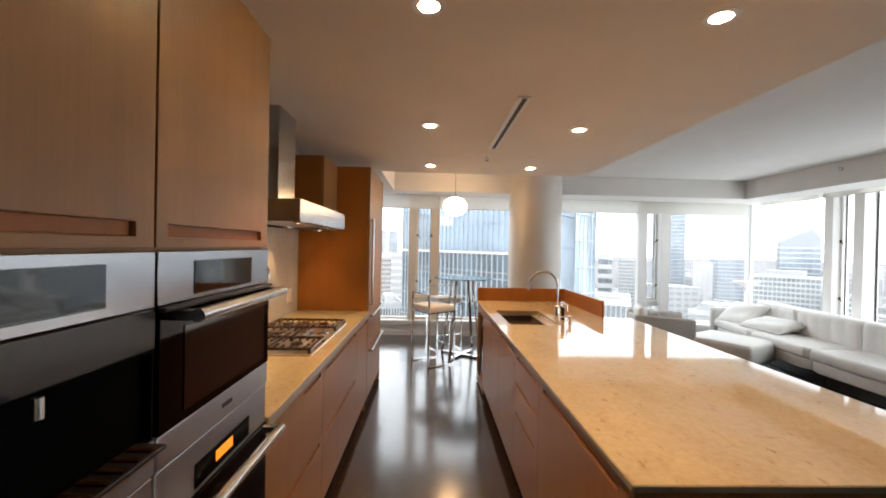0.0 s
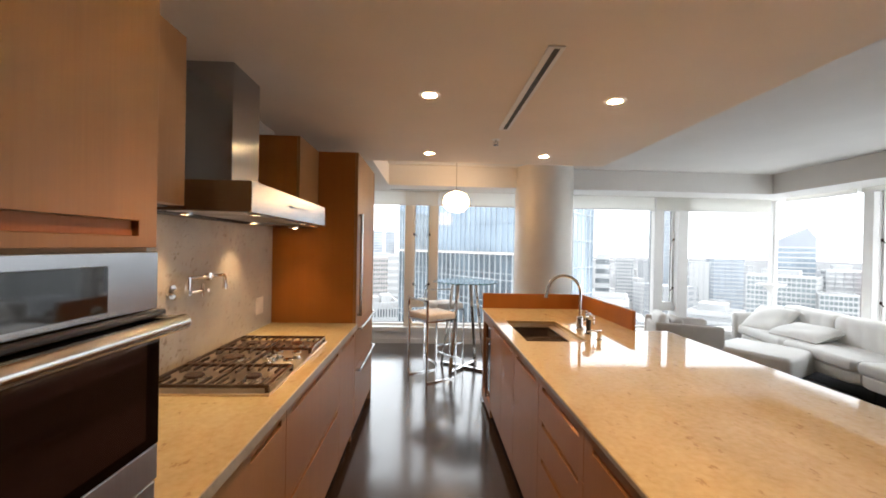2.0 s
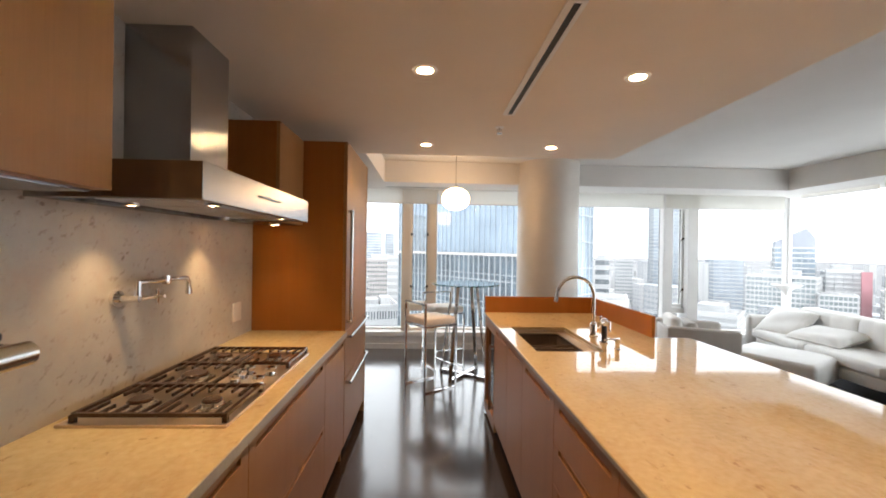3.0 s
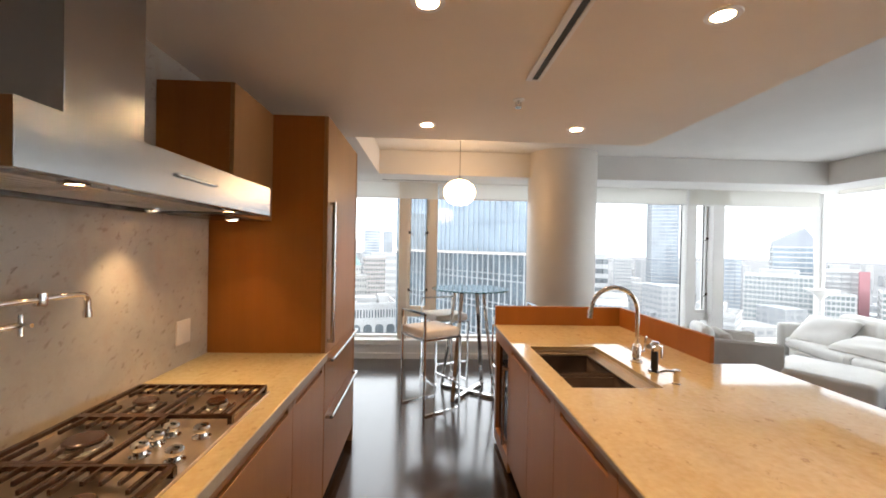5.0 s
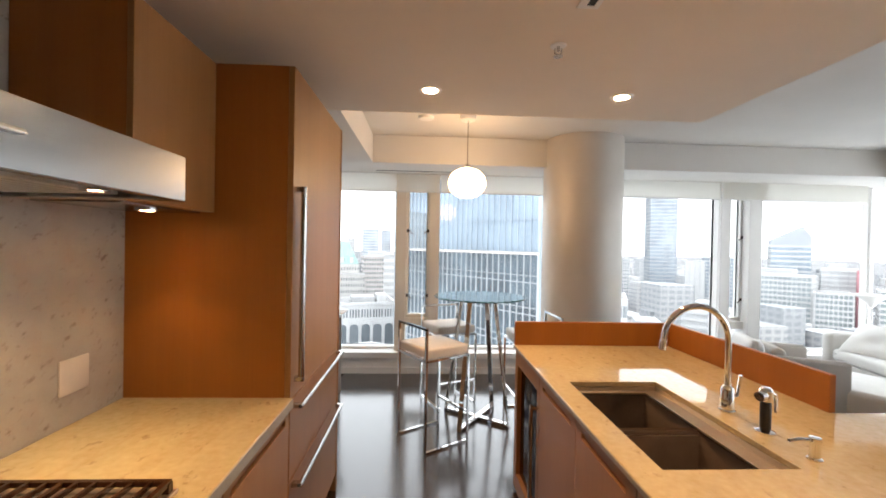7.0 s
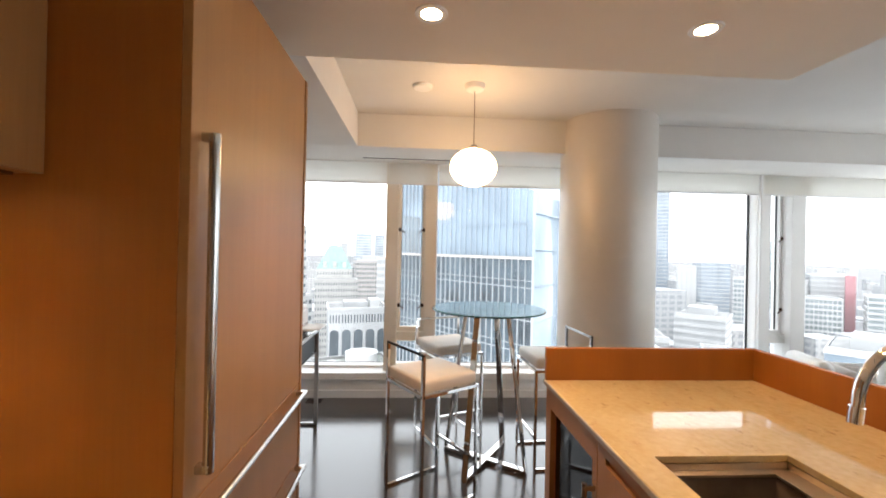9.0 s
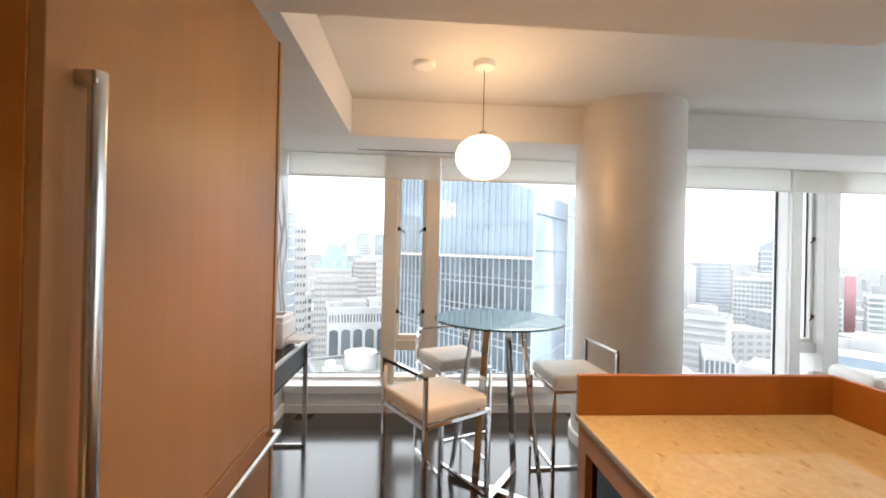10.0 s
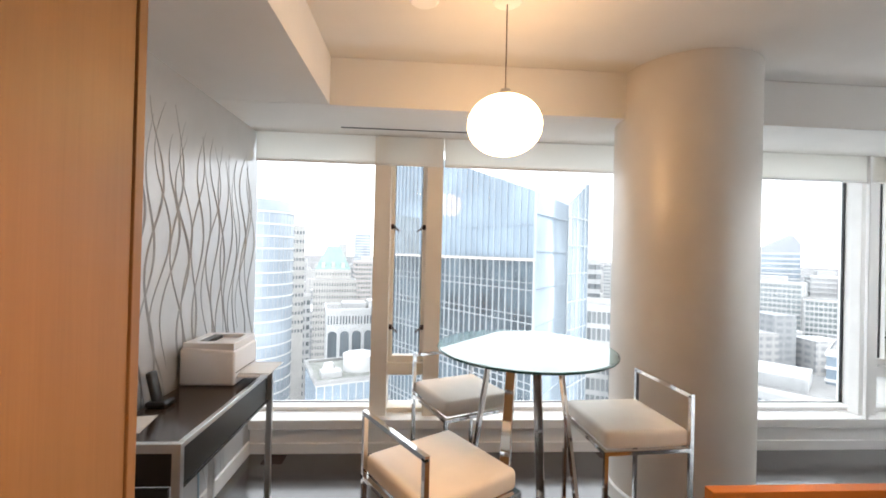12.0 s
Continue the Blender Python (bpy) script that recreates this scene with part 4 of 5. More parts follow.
part("door_lining", plate(lambda u, v, w: (w, u, v), (3.975, 4.405), (0.125, 0.80), (IX + 0.044, IX + 0.022), (3.985, 4.395, 0.135, 0.79)), WOOD_IN, wine, "reddish frame lining")
part("glass_pane", box(IX + 0.023, IX + 0.030, 3.985, 4.395, 0.135, 0.79), BLACKGLASS, wine, "dark reflecting glass")
part("handle", tube([(IX - 0.035, 3.955, 0.21), (IX - 0.035, 3.955, 0.73)], 0.009, 14), STEEL_H, fd, "steel upright handle")
for z in (0.225, 0.715):
    part("handle_post", box(IX - 0.04, IX, 3.946, 3.964, z - 0.008, z + 0.008), STEEL_H, fd, bev=0.002)
endp = thing("island_end_panel", (1.14, 4.46, 0), "amber veneer end panel of the island", "panel")
part("panel", box(IX + 0.024, 1.665, 4.450, 4.470, 0.0, 0.892), WOOD_SIDE, endp, bev=0.0015)
nearp = thing("island_end_panel", (1.14, 0.89, 0), "warm brown veneer end panel of the island", "panel")
part("panel", box(IX, 1.62, 0.885, 0.903, 0.0, 0.892), WOOD, nearp, bev=0.0015)
sidep = thing("island_back_panel", (1.64, 2.6, 0), "warm brown veneer back panel of the island", "panel")
part("panel", box(1.622, 1.642, 0.905, 4.448, 0.0, 0.892), WOOD, sidep, bev=0.0015)
itop = thing("island_countertop", (1.2, 2.65, 0.875), "polished golden limestone island top with a sink cutout", "countertop")
part("slab", cells((0.648, 0.752, 1.160, 1.656, 1.910), (0.868, 3.03, 3.415, 3.765, 4.468), 0.893, 0.915, [(1, 1), (1, 2), (3, 2), (3, 3)]), COUNTER, itop, bev=0.0025)
for x0, x1, y0, y1 in ((0.646, 0.649, 0.870, 4.466), (0.650, 1.908, 0.866, 0.869), (1.909, 1.912, 0.870, 3.413), (1.658, 1.908, 3.414, 3.417)):
    part("front_edge", box(x0, x1, y0, y1, 0.895, 0.9125), EDGE, itop, "honed greyish stone edge", bev=0.001)
ups = thing("counter_upstand", (1.15, 4.3, 0.915), "raised amber veneer upstand round the island's end", "upstand")
part("upstand_board", box(0.652, 1.668, 4.447, 4.472, 0.9155, 1.062), WOOD_SIDE, ups, bev=0.0015)
part("upstand_board", box(1.643, 1.668, 3.415, 4.446, 0.9155, 1.062), WOOD_SIDE, ups, bev=0.0015)

# undermount double sink
sink = thing("double_sink", (0.956, 3.40, 0.70), "undermount stainless double-bowl sink with shade painted into the bowls", "sink")
part("ledge", plate(lambda u, v, w: (u, v, w), (0.735, 1.177), (3.013, 3.782), (0.866, 0.8735), (0.768, 1.097, 3.045, 3.737)), SINK, sink)
part("rim", plate(lambda u, v, w: (u, v, w), (0.735, 1.177), (3.013, 3.782), (0.8737, 0.8925), (0.7525, 1.1595, 3.0305, 3.7645)), SINK, sink)


def bowl(y0, y1, z0):
    bm = bmesh.new()
    x0, x1 = 0.766, 1.099
    vt = [bm.verts.new(q) for q in ((x0, y0, 0.868), (x1, y0, 0.868), (x1, y1, 0.868), (x0, y1, 0.868))]
    vb = [bm.verts.new(q) for q in ((x0 + 0.01, y0 + 0.01, z0), (x1 - 0.01, y0 + 0.01, z0), (x1 - 0.01, y1 - 0.01, z0), (x0 + 0.01, y1 - 0.01, z0))]
    for k in range(4):
        bm.faces.new((vt[k], vt[(k + 1) % 4], vb[(k + 1) % 4], vb[k]))
    bm.faces.new(vb)
    b = part("bowl", bm, BASIN, sink, "bowl with its shade put into the dark colour")
    b.modifiers.new("sheet", "SOLIDIFY").thickness = 0.0015
    part("drain", lathe([(0.045, 0.0015), (0.040, 0.004), (0.030, 0.002), (0.0, 0.002)], ((x0 + x1) / 2, (y0 + y1) / 2, z0), 24), CHROME, b)


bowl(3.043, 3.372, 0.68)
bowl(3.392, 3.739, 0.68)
part("divider", soft_box(0.768, 1.097, 3.370, 3.394, 0.70, 0.858, 0.006, 3), SINK, sink)

# tap, side spray and soap pump
tap = thing("kitchen_tap", (1.25, 3.435, 0.915), "chrome gooseneck kitchen tap with lever", "tap")
part("base", lathe([(0.030, 0.0), (0.030, 0.006), (0.024, 0.010), (0.024, 0.085), (0.020, 0.092), (0.014, 0.10)], (1.25, 3.435, 0.915), 28), CHROME, tap)
part("gooseneck", tube([(1.25, 3.435, 1.0), (1.25, 3.435, 1.19)] + arc((1.122, 3.435, 1.19), 0.128, 0, 180, (1, 0, 0), (0, 0, 1), 18)[1:] + [(0.990, 3.435, 1.165)], 0.0115, 16), CHROME, tap, "arched chrome spout")
part("nozzle", tube([(0.992, 3.435, 1.185), (0.988, 3.435, 1.150)], 0.014, 16), CHROME, tap)
lev = part("lever", tube([(1.272, 3.435, 0.968), (1.292, 3.435, 0.975), (1.298, 3.43, 1.055)], 0.007, 10), CHROME, tap)
spray = thing("side_spray", (1.242, 3.25, 0.915), "black and chrome pull-out side spray", "tap")
part("flange", lathe([(0.030, 0.0), (0.030, 0.008), (0.020, 0.012)], (1.242, 3.25, 0.915), 24), CHROME, spray)
part("grip", lathe([(0.014, 0.010), (0.0165, 0.02), (0.0165, 0.10), (0.014, 0.11)], (1.242, 3.25, 0.915), 20), BLACK, spray, "black grip")
part("head", lathe([(0.018, 0.11), (0.021, 0.118), (0.021, 0.145), (0.014, 0.155), (0.0, 0.157)], (1.242, 3.25, 0.915), 20), CHROME, spray)
part("nozzle", tube([(1.242, 3.25, 1.048), (1.205, 3.235, 1.045)], 0.016, 14), CHROME, spray)
part("trigger", tube([(1.262, 3.25, 1.05), (1.278, 3.252, 1.045), (1.280, 3.252, 0.985)], 0.005, 10), CHROME, spray)
soap = thing("soap_pump", (1.246, 3.078, 0.915), "chrome soap dispenser pump beside the sink", "soap dispenser")
part("body", lathe([(0.020, 0.0), (0.020, 0.004), (0.014, 0.008), (0.014, 0.048), (0.016, 0.052), (0.016, 0.066), (0.0, 0.068)], (1.246, 3.078, 0.915), 20), CHROME, soap)
part("spout", tube([(1.246, 3.078, 0.972), (1.20, 3.08, 0.976), (1.168, 3.082, 0.970)], 0.0055, 10), CHROME, soap)

# ---------------------------------------------------------------- dining nook
tx, ty = 0.577, 5.560
table = thing("bar_table", (0.55, 5.52, 0), "round glass bar table on crossed chrome legs", "table")
part("tabletop", lathe([(0.0, 1.073), (0.404, 1.073), (0.409, 1.078), (0.404, 1.085), (0.0, 1.085)], (tx, ty, 0), 96), TABLEGLASS, table, "round clear glass top")
part("glass_edge", lathe([(0.4085, 1.074), (0.4105, 1.077), (0.4105, 1.081), (0.4085, 1.084)], (tx, ty, 0), 96), GLASS_EDGE, table, "dark green polished rim")
cx, cy = 0.560, 5.505
FEET = [(0.385, 5.240), (0.297, 5.690), (0.740, 5.745), (0.812, 5.320)]


def flat_bar(a, b, w, t, across):
    """A flat bar from a to b, w wide along `across`, t thick."""
    bm = bmesh.new()
    a, b, s = Vector(a), Vector(b), Vector(across).normalized()
    d = (b - a).normalized()
    o = d.cross(s).normalized()
    ring = [[bm.verts.new(q + s * w / 2 * i + o * t / 2 * j) for i, j in ((-1, -1), (1, -1), (1, 1), (-1, 1))] for q in (a, b)]
    for k in range(4):
        bm.faces.new((ring[0][k], ring[0][(k + 1) % 4], ring[1][(k + 1) % 4], ring[1][k]))
    bm.faces.new(ring[0])
    bm.faces.new(ring[1][::-1])
    return bm


for fx, fy in FEET:
    ux, uy = fx - cx, fy - cy
    across = (-uy, ux, 0)
    hx, hy = cx + ux * 0.52, cy + uy * 0.52
    part("leg", flat_bar((fx, fy, 0.0), (hx, hy, 1.057), 0.042, 0.014, across), CHROME, table, "flat chrome leg", bev=0.002)
    part("pad", lathe([(0.022, 1.055), (0.022, 1.073)], (hx, hy, 0), 16), CHROME, table)
for (ax, ay), (bx, by), z in ((FEET[0], FEET[2], 0.018), (FEET[1], FEET[3], 0.0175)):
    part("floor_bar", flat_bar((ax, ay, z), (bx, by, z), 0.045, 0.028, (-(by - ay), bx - ax, 0)), CHROME, table, "flat chrome floor bar", bev=0.002)

stool = thing("bar_stool", (0, 0, 0), "cream leather bar stool on a thin chrome sled frame", "bar stool", "stools round the glass table")


def sp(name, bm, mat, label="", parent=None):
    return part(name, bm, mat, parent or stool, label, world_space=False)


S, R = 0.198, 0.0085
bm = soft_box(-S + 0.004, S, -S, S, 0.690, 0.766, 0.022, 4)
for v in bm.verts:
    if v.co.z > 0.745:
        v.co.z += 0.008 * (1 - (v.co.x / S) ** 2) * (1 - (v.co.y / S) ** 2)
cushion = sp("seat", bm, CREAM, "padded cream leather seat")
sp("seat_frame", tube([(-S, -S, 0.680), (S, -S, 0.680), (S, S, 0.680), (-S, S, 0.680), (-S, -S, 0.680)], R, square=True), CHROME, "chrome seat frame")
for y in (-S, S):
    sp("back_post", tube([(-S, y, R), (-S, y, 0.915)], R, square=True), CHROME)
    sp("front_leg", tube([(S, y, R), (S, y, 0.680)], R, square=True), CHROME)
    sp("floor_runner", tube([(-S, y, R), (S, y, R)], R, square=True), CHROME)
sp("back_rail", tube([(-S, -S - R, 0.915), (-S, S + R, 0.915)], R, square=True), CHROME, "low chrome back rail")
sp("footrest", tube([(S, -S, 0.23), (S, S, 0.23)], R, square=True), CHROME)
stool.matrix_basis = pose(0.160, 5.150, 0, 0, 0, 33)
copy_thing(stool, pose(0.325, 5.955, 0, 0, 0, -66))
copy_thing(stool, pose(1.066, 5.575, 0, 0, 0, 184))

# console desk with printer
DX0, DX1, DY0, DY1 = -1.112, -0.772, 5.205, 6.125
desk = thing("console_desk", (-0.95, 5.7, 0), "dark lacquered console desk on chrome frames against the wall", "desk")
part("top", box(DX0, DX1 - 0.012, DY0 + 0.012, DY1 - 0.012, 0.792, 0.808), ESPRESSO, desk, "dark glossy top", bev=0.002)
part("drawer_box", box(DX0 + 0.02, DX1 - 0.012, DY0 + 0.03, DY1 - 0.03, 0.635, 0.791), BLACK, desk, "black drawer band", bev=0.002)
for y0, y1 in ((DY0 - 0.012, DY0 + 0.012), (DY1 - 0.012, DY1 + 0.012)):
    part("end_frame", plate(lambda u, v, w: (u, w, v), (DX0, DX1 + 0.011), (0.0, 0.810), (y0, y1), (DX0 + 0.032, DX1 - 0.021, 0.022, 0.776)), SATIN, desk, "flat satin chrome end frame", bev=0.002)
part("edge_rail", box(DX1 - 0.011, DX1 + 0.011, DY0 + 0.012, DY1 - 0.012, 0.790, 0.812), SATIN, desk, "satin chrome front rail", bev=0.002)
part("lower_rail", box(DX1 - 0.019, DX1 - 0.006, DY0 + 0.02, DY1 - 0.02, 0.622, 0.634), DARKPANEL, desk, "grey lower rail", bev=0.002)
part("end_panel", box(DX0 + 0.03, DX1 - 0.05, DY0 + 0.02, DY0 + 0.035, 0.10, 0.63), BLACK, desk, "black end panel", bev=0.002)

pr = thing("laser_printer", (-0.99, 5.98, 0.809), "compact white laser printer with open paper tray", "printer")
bm = soft_box(-1.120, -0.848, 5.812, 6.100, 0.809, 1.000, 0.014, 3)
for v in bm.verts:
    if v.co.z > 0.95 and v.co.x > -0.91:
        v.co.z -= 0.012
part("housing", bm, WHITEPL, pr)
part("output_recess", plate(lambda u, v, w: (u, v, w), (-1.112, -0.858), (5.824, 6.090), (0.986, 1.024), (-1.065, -0.895, 5.868, 6.058), 1.002), WHITEPL, pr, "sunken output tray", bev=0.003)
part("output_slot", box(-1.064, -1.020, 5.872, 6.054, 1.0025, 1.021), BLACK, pr, "black slot")
part("seam", box(-0.847, -0.8455, 5.83, 6.08, 0.872, 0.876), GASKET, pr)
tray = part("paper_tray", box(-0.846, -0.735, 5.83, 6.08, 0.846, 0.856), WHITEPL, pr, "white fold-down tray", bev=0.002)
for i in range(3):
    part("paper_sheet", box(-0.845, -0.70 + 0.006 * i, 5.845 + 0.006 * i, 6.065 + 0.004 * i, 0.8565 + i * 0.0022, 0.8582 + i * 0.0022), SHEET, tray)
phone = thing("cordless_phone", (-1.06, 5.56, 0.809), "black cordless phone standing in its charger", "phone")
part("charger", soft_box(-1.10, -1.01, 5.52, 5.60, 0.809, 0.835, 0.010, 3), BLACK, phone)
bm = soft_box(-1.08, -1.052, 5.535, 5.585, 0.83, 0.965, 0.010, 3)
bmesh.ops.rotate(bm, verts=bm.verts, cent=(-1.06, 5.56, 0.83), matrix=Matrix.Rotation(radians(-14), 3, "Y"))
part("handset", bm, BLACK, phone)
paper = thing("loose_paper", (-1.02, 5.36, 0.809), "loose white paper sheets on the desk", "paper")
bm = box(-1.11, -0.98, 5.27, 5.44, 0.8090, 0.8105)
bmesh.ops.rotate(bm, verts=bm.verts, cent=(-1.04, 5.36, 0.81), matrix=Matrix.Rotation(radians(12), 3, "Z"))
part("sheet", bm, SHEET, paper)
cable = thing("power_cable", (-0.95, 5.6, 0), "thin pale blue cable hanging under the desk", "cable")
part("cable", tube([(-1.10, 5.30, 0.66), (-0.98, 5.36, 0.62), (-0.88, 5.40, 0.64), (-0.84, 5.47, 0.60), (-0.86, 5.52, 0.40), (-0.98, 5.58, 0.10), (-1.08, 5.62, 0.01)], 0.004, 8), plain("pale_blue_cable", (0.35, 0.50, 0.62), 0.4), cable)

# raised wavy strands on the wallpaper
rnd = random.Random(5)
wall = bpy.data.objects["wall_west"]
for i in range(38):
    y0 = 4.60 + i * 0.0568 + rnd.uniform(-0.02, 0.02)
    zlo, zhi = rnd.choice((0.12, 0.3, 0.6, 0.95)) + rnd.uniform(-0.08, 0.08), rnd.uniform(2.04, 2.26)
    amp, ph, fr_, lean = rnd.uniform(0.034, 0.062), 0.75 * (i % 3) + rnd.uniform(0, 1.8), rnd.uniform(6.6, 8.2), rnd.uniform(-0.06, 0.06)
    thick = rnd.uniform(0.006, 0.0105)
    bm = bmesh.new()
    rows = []
    for k in range(49):
        z = zlo + (zhi - zlo) * k / 48
        y = min(6.78, y0 + lean * (z - 1.4) + amp * math.sin(fr_ * z + ph) + 0.010 * math.sin(10 * z + 2 * ph))
        w = thick * min(1, 3.2 * k / 48, 3.2 * (48 - k) / 48) * (0.8 + 0.2 * math.sin(7 * z + ph)) + 0.0008
        rows.append([bm.verts.new((-1.1405, y - w, z)), bm.verts.new((-1.1395 + 0.7 * w, y, z)), bm.verts.new((-1.1405, y + w, z))])
    for p0, p1 in zip(rows, rows[1:]):
        bm.faces.new((p0[0], p0[1], p1[1], p1[0]))
        bm.faces.new((p0[1], p0[2], p1[2], p1[1]))
    part("wave_strand", bm, WAVE, wall)

# ---------------------------------------------------------------- living room
def front_x(y):
    return 4.45 + 0.045 * (y - 3.6) ** 2


def sweep(section, y0, y1, steps=16, bulge=None, ends=True):
    """A cross-section of (depth, z) carried along the sofa's curved front line."""
    bm = bmesh.new()
    rings = []
    for i in range(steps + 1):
        s = i / steps
        y = y0 + (y1 - y0) * s
        slope = 0.09 * (y - 3.6)
        nx, ny = 1 / math.hypot(1, slope), -slope / math.hypot(1, slope)
        k = 1.0
        if ends:
            e = min(s, 1 - s) * abs(y1 - y0)
            k = 1 if e > 0.035 else 0.90 + 0.10 * math.sqrt(max(0, 1 - (1 - e / 0.035) ** 2))
        md = sum(d for d, z in section) / len(section)
        mz = sum(z for d, z in section) / len(section)
        ring = []
        for d, z in section:
            dd, zz = md + (d - md) * k, mz + (z - mz) * k
            if bulge:
                dd, zz = bulge(s, dd, zz)
            ring.append(bm.verts.new((front_x(y) + nx * dd, y + ny * dd, zz)))
        rings.append(ring)
    n = len(section)
    for a, b in zip(rings, rings[1:]):
        for j in range(n):
            bm.faces.new((a[j], a[(j + 1) % n], b[(j + 1) % n], b[j]))
    bm.faces.new(rings[0])
    bm.faces.new(rings[-1][::-1])
    return bm


def rounded(d0, d1, z0, z1, r, n=4):
    out = []
    for cx_, cz_, a0 in ((d1 - r, z1 - r, 0), (d0 + r, z1 - r, 90), (d0 + r, z0 + r, 180), (d1 - r, z0 + r, 270)):
        for i in range(n + 1):
            t = radians(a0 + 90 * i / n)
            out.append((cx_ + r * math.cos(t), cz_ + r * math.sin(t)))
    return out


def channels(s, d, z):
    if d < 0.72 and z > 0.45:
        d -= 0.014 * abs(math.sin(math.pi * s * 5))
    return d, z


sofa = thing("curved_sofa", (4.9, 4.6, 0), "long curved white leather sofa with channelled back cushions", "sofa")
MODULES = ((6.42, 5.42), (5.40, 4.42), (4.40, 3.44), (3.42, 2.45))
for ya, yb in MODULES:
    part("base", sweep(rounded(0.03, 0.86, 0.17, 0.295, 0.02), ya, yb, 10), LEATHER, sofa)
    part("seat_cushion", sweep(rounded(0.0, 0.66, 0.298, 0.43, 0.045), ya, yb, 24), LEATHER, sofa, "white leather seat cushion")
    part("back_cushion", sweep(rounded(0.60, 0.86, 0.30, 0.755, 0.07), ya, yb, 40, channels), LEATHER, sofa, "channelled white leather back")
    # Added black block stands in for the dark shade beneath the sofa.
    part("plinth", sweep(rounded(0.22, 0.80, 0.0, 0.172, 0.01), ya, yb, 8, ends=False), BLACK, sofa, "added black block for the shade under the sofa")
part("arm", soft_box(4.80, 5.60, 6.42, 6.54, 0.17, 0.60, 0.05, 4), LEATHER, sofa, "low rounded arm")


def pillow(at, size, turn, tilt, roll=0):
    bm = bmesh.new()
    n = 18
    grids = []
    for side in (1, -1):
        g = []
        for i in range(n + 1):
            row = []
            for j in range(n + 1):
                u, v = 2 * i / n - 1, 2 * j / n - 1
                puff = max(0.0, (1 - u ** 4) * (1 - v ** 4)) ** 0.55
                pinch = 1 - 0.10 * (1 - abs(u)) ** 1.2 * abs(v) ** 3 - 0.10 * (1 - abs(v)) ** 1.2 * abs(u) ** 3
                row.append(bm.verts.new((size[0] * u * pinch, size[1] * v * pinch, side * size[2] * puff + 0.006 * math.sin(5 * u + 3 * v) * puff)))
            g.append(row)
        grids.append(g)
        for i in range(n):
            for j in range(n):
                bm.faces.new((g[i][j], g[i + 1][j], g[i + 1][j + 1], g[i][j + 1]))
    bmesh.ops.remove_doubles(bm, verts=bm.verts, dist=0.0005)
    bmesh.ops.transform(bm, verts=bm.verts, matrix=pose(*at, roll, tilt, turn))
    pl = thing("throw_pillow", at, "plump white leather throw pillow on the sofa", "pillow", "sofa pillows")
    part("cover", bm, LEATHER, pl)


pillow((5.04, 6.10, 0.545), (0.27, 0.30, 0.085), 12, -38)
pillow((4.96, 5.45, 0.500), (0.24, 0.34, 0.075), 4, -14)

# ottoman
ott = thing("ottoman", (4.12, 5.15, 0), "low white leather ottoman in front of the sofa", "ottoman")
bm = soft_box(-0.40, 0.40, -0.42, 0.42, 0.12, 0.385, 0.05, 4)
bmesh.ops.transform(bm, verts=bm.verts, matrix=pose(4.12, 5.15, 0, 0, 0, 30))
part("cushion", bm, LEATHER, ott)
for ax, ay in ((-0.3, -0.3), (0.3, -0.3), (0.3, 0.3), (-0.3, 0.3)):
    q = pose(4.12, 5.15, 0, 0, 0, 30) @ Vector((ax, ay, 0))
    part("leg", tube([(q.x, q.y, 0), (q.x, q.y, 0.13)], 0.012, 10), CHROME, ott)

# armchair, its side to the kitchen
ch = thing("armchair", (3.37, 5.75, 0), "low armchair with taupe outside and white leather inside", "armchair")
for y0, y1 in ((5.40, 5.47), (6.03, 6.10)):
    bm = soft_box(3.00, 3.76, y0, y1, 0.14, 0.595, 0.022, 3)
    for v in bm.verts:
        if v.co.z > 0.5:
            v.co.z += 0.02 * (3.76 - v.co.x) / 0.76
    part("arm", bm, TAUPE, ch, "taupe leather arm")
    part("arm_piping", tube([(3.02, (y0 + y1) / 2, 0.617), (3.73, (y0 + y1) / 2, 0.600)], 0.010, 8), LEATHER, ch, "white piping")
part("seat", soft_box(3.10, 3.74, 5.475, 6.025, 0.16, 0.40, 0.05, 4), LEATHER, ch, "white leather seat")
bm = soft_box(3.07, 3.20, 5.50, 5.98, 0.30, 0.720, 0.060, 5)
for v in bm.verts:
    v.co.x -= 0.06 * max(0, v.co.z - 0.45)
part("back", bm, LEATHER, ch, "white rounded back")
part("back_shell", soft_box(3.01, 3.065, 5.475, 6.025, 0.14, 0.58, 0.02, 3), TAUPE, ch)
bm = soft_box(3.225, 3.36, 5.52, 5.98, 0.41, 0.66, 0.05, 4)
part("back_cushion", bm, TAUPE, ch, "taupe inner cushion")
for lx in (3.07, 3.68):
    for ly in (5.44, 6.06):
        part("leg", tube([(lx, ly, 0), (lx, ly, 0.15)], 0.012, 10), CHROME, ch)

ch.location, ch.rotation_euler.z = (3.42, 5.61, 0), radians(-18)

# flared white floor lamp in the corner
fl = thing("floor_lamp", (5.47, 6.57, 0), "white floor lamp with a flared bowl in the window corner", "floor lamp")
part("foot", lathe([(0.0, 0.0), (0.13, 0.0), (0.13, 0.012), (0.02, 0.025)], (5.47, 6.57, 0), 32), TRIM, fl)
part("stem", tube([(5.47, 6.57, 0.02), (5.47, 6.57, 0.90)], 0.012, 12), TRIM, fl)
part("bowl", lathe([(0.02, 0.88), (0.045, 0.93), (0.10, 0.985), (0.19, 1.03), (0.195, 1.035), (0.10, 1.0), (0.02, 0.95)], (5.47, 6.57, 0), 40), TRIM, fl, "flared white bowl shade")

# ---------------------------------------------------------------- the city outside
GROUND = -85.0
EYE = Vector((0.05, 3.0, 1.53))
